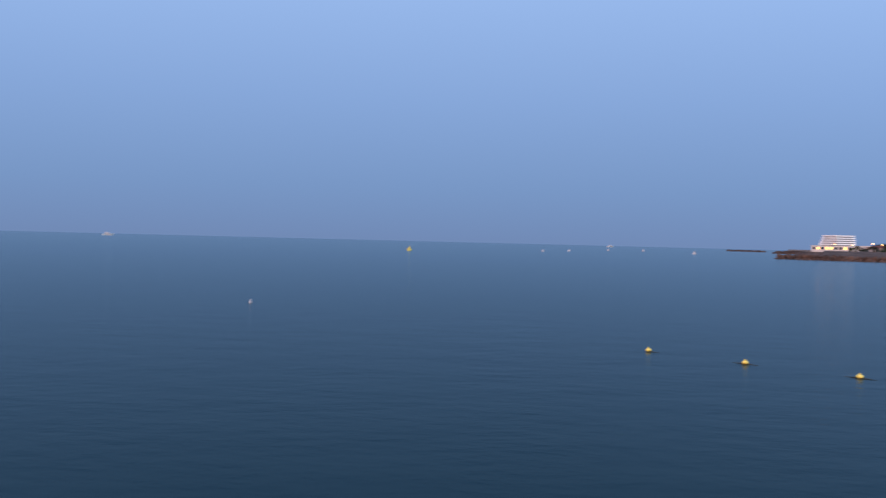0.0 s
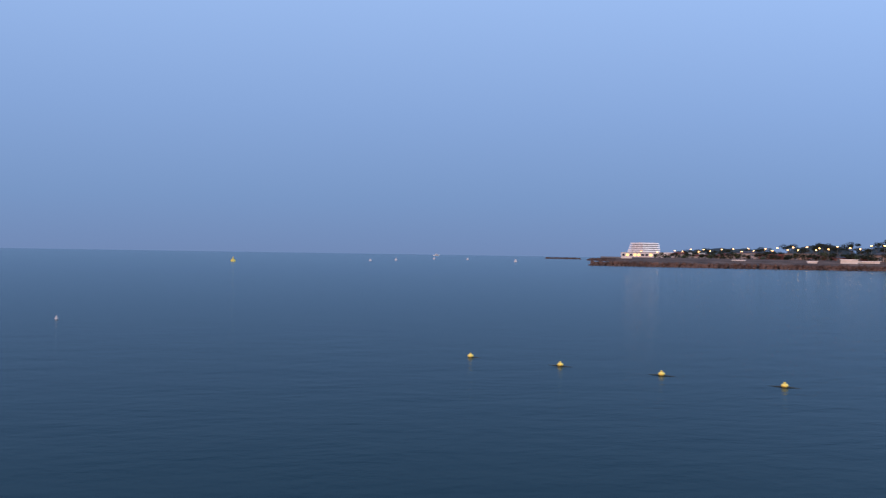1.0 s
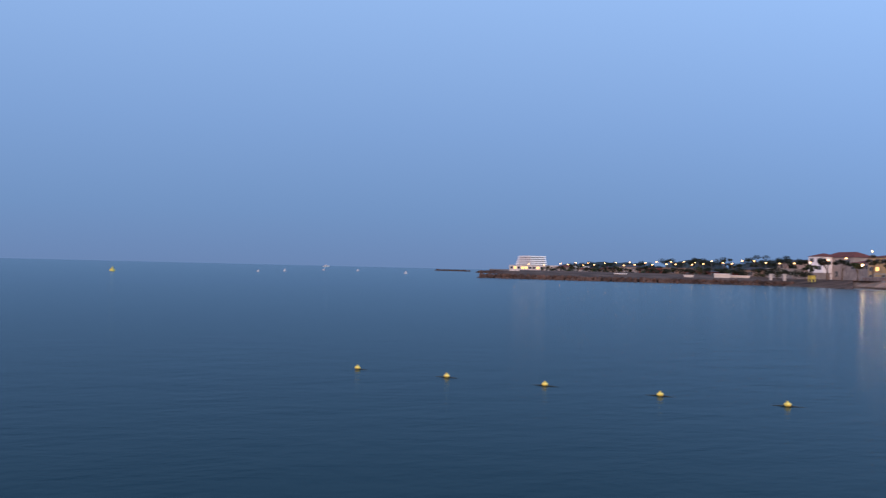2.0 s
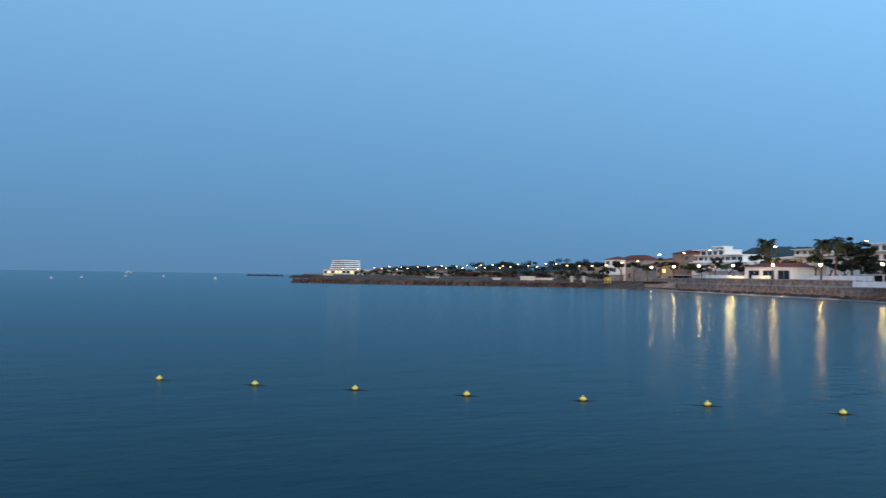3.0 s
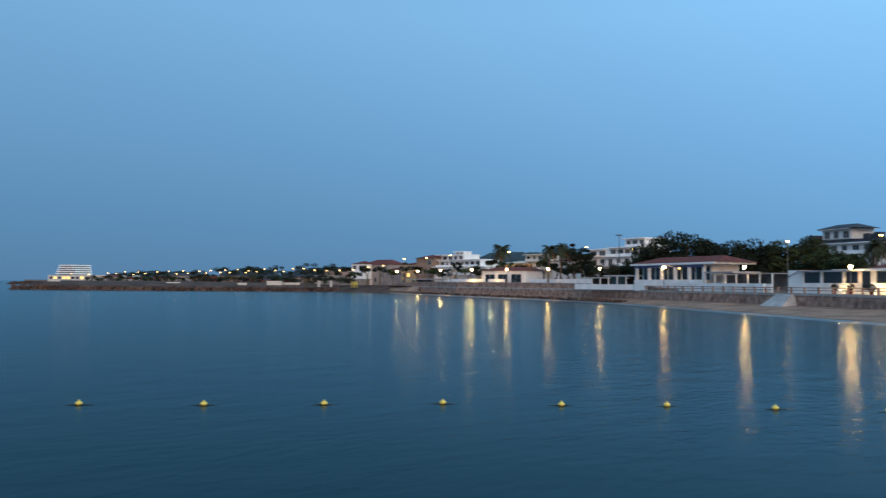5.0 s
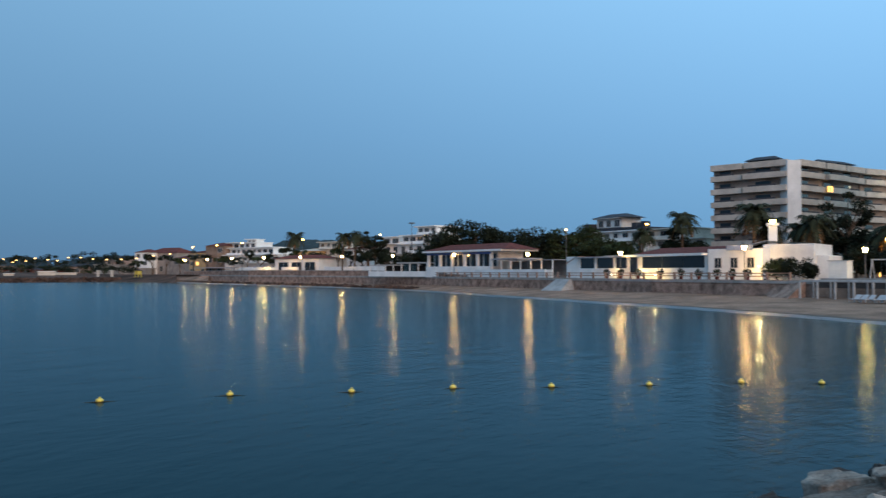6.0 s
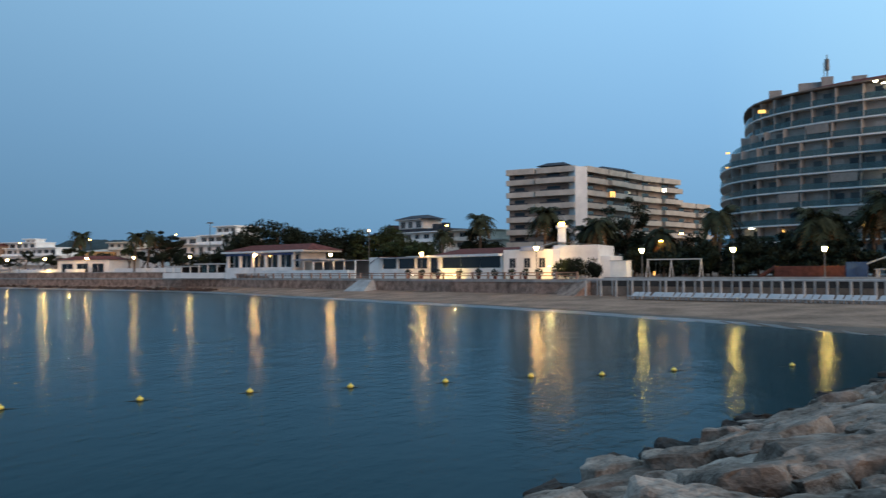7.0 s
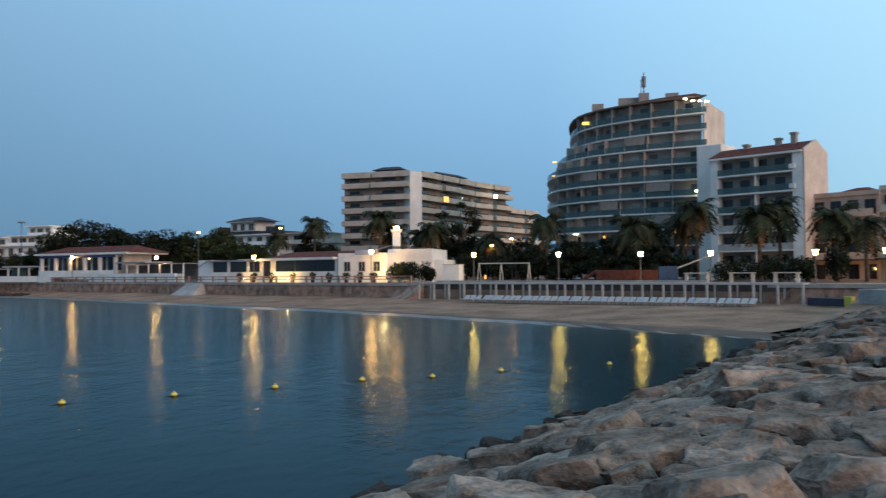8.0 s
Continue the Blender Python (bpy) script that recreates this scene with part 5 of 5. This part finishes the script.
def play_house():
    m, w = facing(96.0, 112, 100.0, 109, PROM - 0.1)
    ob = thing("play_house", "red-brown wooden playground hut with blue sheet", "playground", m)
    part("wall", boxes((0, w, 0, 2.0, 0, 1.7, 0.04)), M_REDWOOD, ob)
    part("slide", tube(bmesh.new(), (-2.6, 0.5, 0.1), (0, 0.5, 1.6), 0.25, 0.25, 6), M_REDWOOD, ob)
    part("sheet", boxes((w + 0.05, w + 2.4, 0, 0.2, 0, 2.1, 0.05)), M_TARP, ob, "blue sheet wall")
    part("strut", tube(bmesh.new(), (w + 2.4, 0, 1.9), (w + 6.4, 0.4, 3.4), 0.1, 0.08), M_PALE, ob)


play_house()
for k, (az, d) in enumerate(((101.6, 106), (104.3, 104), (106.9, 102.5))):
    m, w = facing(az, d, az + 1.6, d - 0.6, PROM - 0.1)
    ob = thing("picnic_table", "pale wooden picnic table with benches under the shrubs", "table", m, "picnic tables")
    part("tabletop", boxes((0, w, -0.4, 0.4, 1.2, 1.32, 0.02)), M_PALE, ob)
    for x in (0.3, w - 0.3):
        part("leg", boxes((x - 0.15, x + 0.15, -0.3, 0.3, 0, 1.2)), M_PALE, ob)
# plants in pots along the railing in front of the restaurant
for k, az in enumerate((72.6, 73.5, 74.6, 76.0, 77.3, 78.4, 79.5, 80.4, 81.3)):
    r = random.Random(600 + k)
    ob = thing("potted_plant", "dark leafy plant in a clay pot by the railing", "potted plant", Matrix.Translation(P(az, wall_line(az) + 1.6, PROM)), "potted plants")
    part("pot", tube(bmesh.new(), (0, 0, 0), (0, 0, 0.55), 0.24, 0.34, 10), M_TILE, ob)
    bm = bmesh.new()
    leaf_cloud(bm, (0, 0, 1.05), (0.6, 0.6, 0.55), 110, 0.2, r)
    part("leaves", bm, M_LEAF, ob)
# ramp down to the sand and a striped post beside it
m, w = facing(82.6, 117.6, 84.2, 113.5, 0.9)
ob = thing("beach_ramp", "brown paved ramp from the promenade to the sand", "ramp", m)
bm = bmesh.new()
v = [bm.verts.new(c) for c in ((0, -0.6, 0), (w, -1.6, 0), (w, 1.2, 2.1), (0, 1.2, 2.1), (0, 1.2, 0), (w, 1.2, 0))]
for f in ((0, 1, 2, 3), (0, 3, 4), (1, 5, 2)):
    bm.faces.new([v[i] for i in f])
part("surface", bm, M_WALLSTONE, ob)
ob = thing("striped_post", "short black and white striped post at the ramp", "post", Matrix.Translation(P(82.35, 119.2, PROM)))
for k in range(5):
    part("band", tube(bmesh.new(), (0, 0, 0.24 * k), (0, 0, 0.24 * (k + 1)), 0.2, 0.2, 12), M_WHITE if k % 2 else M_DARKROOF, ob)
ob = thing("lit_sign", "small glowing yellow sign by the swing", "sign", Matrix.Translation(P(88.75, 118.5, PROM)))
part("panel", boxes((-0.4, 0.4, -0.08, 0.08, 0.5, 1.05, 0.03)), M_LITROOM, ob)
part("stand", boxes((-0.05, 0.05, -0.05, 0.05, 0, 0.5)), M_METAL, ob)
# low kerb wall of the playground
m, w = facing(85.5, 116, 103.0, 101, PROM)
tagged(part("trim_kerb", boxes((0, w, 0, 0.5, 0, 0.35, 0.03)), M_COPING), kind="structure").matrix_world = m
# concrete slipway and low dark wall where beach and breakwater meet
m, w = facing(108.8, 90, 110.8, 87, 1.1)
tagged(part("wall_low", boxes((0, w, 0, 0.5, 0, 0.75, 0.04)), M_NAVY), "low dark blue painted wall at the end of the beach", "wall", kind="structure").matrix_world = m
m, w = facing(110.85, 86.8, 111.25, 86.2, 1.1)
tagged(part("wall_end", boxes((0, w, 0, 0.5, 0, 0.95, 0.04)), M_YELLOW), "yellow painted end of the low wall", "wall", kind="structure").matrix_world = m
bm = bmesh.new()
v = [bm.verts.new(P(*c)) for c in ((106.5, 62, 0.2), (110.2, 72, 1.0), (111.8, 86, 2.0), (118, 86, 2.7), (118, 62, 2.6), (112, 58, 1.6))]
bm.faces.new(v)
tagged(part("ground_slipway", bm, M_SAND), "sandy slope beside the breakwater", "slope", kind="structure")
m, w = facing(111.6, 80, 120, 70, 2.1)
tagged(part("pavement_slab", boxes((0, w, 0, 7, -1.0, 0.75, 0.05)), M_CONCRETE), "pale concrete slab at the foot of the breakwater", "slab", kind="structure").matrix_world = m

# beach huts and posts on the far sand
for k, (az, d, s, mt) in enumerate(((39.85, 405, 2.6, M_CREAM), (40.65, 400, 2.6, M_CREAM))):
    ob = thing("beach_shower", "white beach post on the far sand", "post", Matrix.Translation(P(az, d, 2.2)), "beach posts")
    part("column", boxes((-0.45, 0.45, -0.45, 0.45, 0, s, 0.06)), mt, ob)
    part("cap", boxes((-0.6, 0.6, -0.6, 0.6, s, s + 0.25)), mt, ob)
ob = thing("lifeguard_tower", "yellow lifeguard tower on the far sand", "tower", Matrix.Translation(P(42.2, 385, 2.0)))
part("cabin", boxes((-1.1, 1.1, -1.0, 1.0, 1.2, 2.8, 0.05)), M_YELLOW, ob)
for x in (-0.9, 0.9):
    for y in (-0.8, 0.8):
        part("leg", boxes((x - 0.15, x + 0.15, y - 0.15, y + 0.15, 0, 1.2)), M_YELLOW, ob)
part("roof", hip_roof(bmesh.new(), -1.1, 1.1, -1.0, 1.0, 2.82, 0.5, 0.25), M_DARKROOF, ob)
for az, d, w, h in ((34.9, 415, 4, 0.9), (36.95, 420, 7, 1.9), (30.6, 430, 6, 0.9), (38.0, 425, 9, 1.2)):
    ob = thing("beach_hut", "low pale hut on the far sand", "hut", Matrix.Translation(P(az, d, 2.5)) @ Matrix.Rotation(-radians(az), 4, "Z"), "beach huts")
    part("wall", boxes((-w / 2, w / 2, 0, 3, 0, h)), M_CREAM, ob)
    part("roof", boxes((-w / 2 - 0.3, w / 2 + 0.3, -0.3, 3.3, h + 0.01, h + 0.25)), M_WHITE, ob)


# ---- on the water ----
def buoy():
    ob = thing("buoy", "round yellow plastic buoy on a rope line", "buoy", None, "swimming line buoys")
    bm = bmesh.new()
    bmesh.ops.create_uvsphere(bm, u_segments=18, v_segments=12, radius=0.10, matrix=Matrix.Diagonal((1.2, 1.2, 0.72, 1)))
    part("float", bm, M_BUOY, ob, smooth=True)
    part("collar", tube(bmesh.new(), (0, 0, 0.07), (0, 0, 0.11), 0.04, 0.04, 10), M_BUOY, ob)
    return ob


LINE = [(13.45, 35.7), (19.3, 33.6), (25.69, 32.1), (32.97, 30.9), (40.48, 30.5), (48.17, 30.7), (55.85, 30.8), (62.46, 31.6), (68.86, 32.2), (75.05, 33.3), (80.62, 35.0), (85.2, 35.8), (89.7, 37.9), (96.71, 41.1)]
spread(buoy, [(a, d, 0.06) for a, d in LINE])
bm = bmesh.new()
for (a0, d0), (a1, d1) in zip(LINE, LINE[1:]):
    p, q = P(a0, d0, 0.0), P(a1, d1, 0.0)
    for k in range(8):
        f, g = k / 8, (k + 1) / 8
        z = lambda s: 0.02 - 0.10 * math.sin(math.pi * s)
        tube(bm, p.lerp(q, f) + Vector((0, 0, z(f))), p.lerp(q, g) + Vector((0, 0, z(g))), 0.022, 0.022, 5)
tagged(part("buoy_rope", bm, M_ROPE), "thin dark rope linking the yellow buoys", "rope")


def marker_buoy(az, d, s, mt, label):
    ob = thing("marker_buoy", label, "buoy", Matrix.Translation(P(az, d, 0)), "marker buoys")
    part("float", tube(bmesh.new(), (0, 0, -0.2), (0, 0, 0.55 * s), 0.7 * s, 0.6 * s, 12), mt, ob)
    part("top", tube(bmesh.new(), (0, 0, 0.55 * s), (0, 0, 1.3 * s), 0.35 * s, 0.05, 10), mt, ob)


for az, d, s, mt in [(-2.24, 347, 1.5, M_YELLOW), (16.4, 530, 1.6, M_PLASTIC), (6.7, 450, 1.0, M_PLASTIC), (8.4, 510, 1.2, M_PLASTIC), (10.95, 676, 1.4, M_PLASTIC), (13.2, 690, 1.4, M_PLASTIC), (-12.45, 56, 0.16, M_PLASTIC)]:
    marker_buoy(az, d, s, mt, "yellow cone marker buoy far out" if mt is M_YELLOW else "small white marker buoy far out")


def boat(az, d, s):
    ob = thing("motor_boat", "small white motor boat near the horizon", "boat", Matrix.Translation(P(az, d, 0)) @ Matrix.Rotation(radians(20), 4, "Z"))
    bm = bmesh.new()
    v = [bm.verts.new((x * s, y * s, z * s)) for x, y, z in ((-4, -1.3, 1.2), (3, -1.3, 1.4), (5.2, 0, 1.7), (3, 1.3, 1.4), (-4, 1.3, 1.2), (-3.6, -0.8, -0.3), (3.6, 0, -0.3), (-3.6, 0.8, -0.3))]
    for f in ((0, 1, 6, 5), (1, 2, 6), (2, 3, 6), (3, 4, 7, 6), (4, 0, 5, 7), (0, 4, 3, 2, 1)):
        bm.faces.new([v[i] for i in f])
    part("hull", bm, M_WHITE, ob)
    part("cabin", boxes((-2 * s, 1.5 * s, -0.9 * s, 0.9 * s, 1.25 * s, 2.6 * s, 0.2 * s)), M_PLASTIC, ob)


boat(-21.45, 1400, 1.9)
boat(11.1, 1900, 1.8)
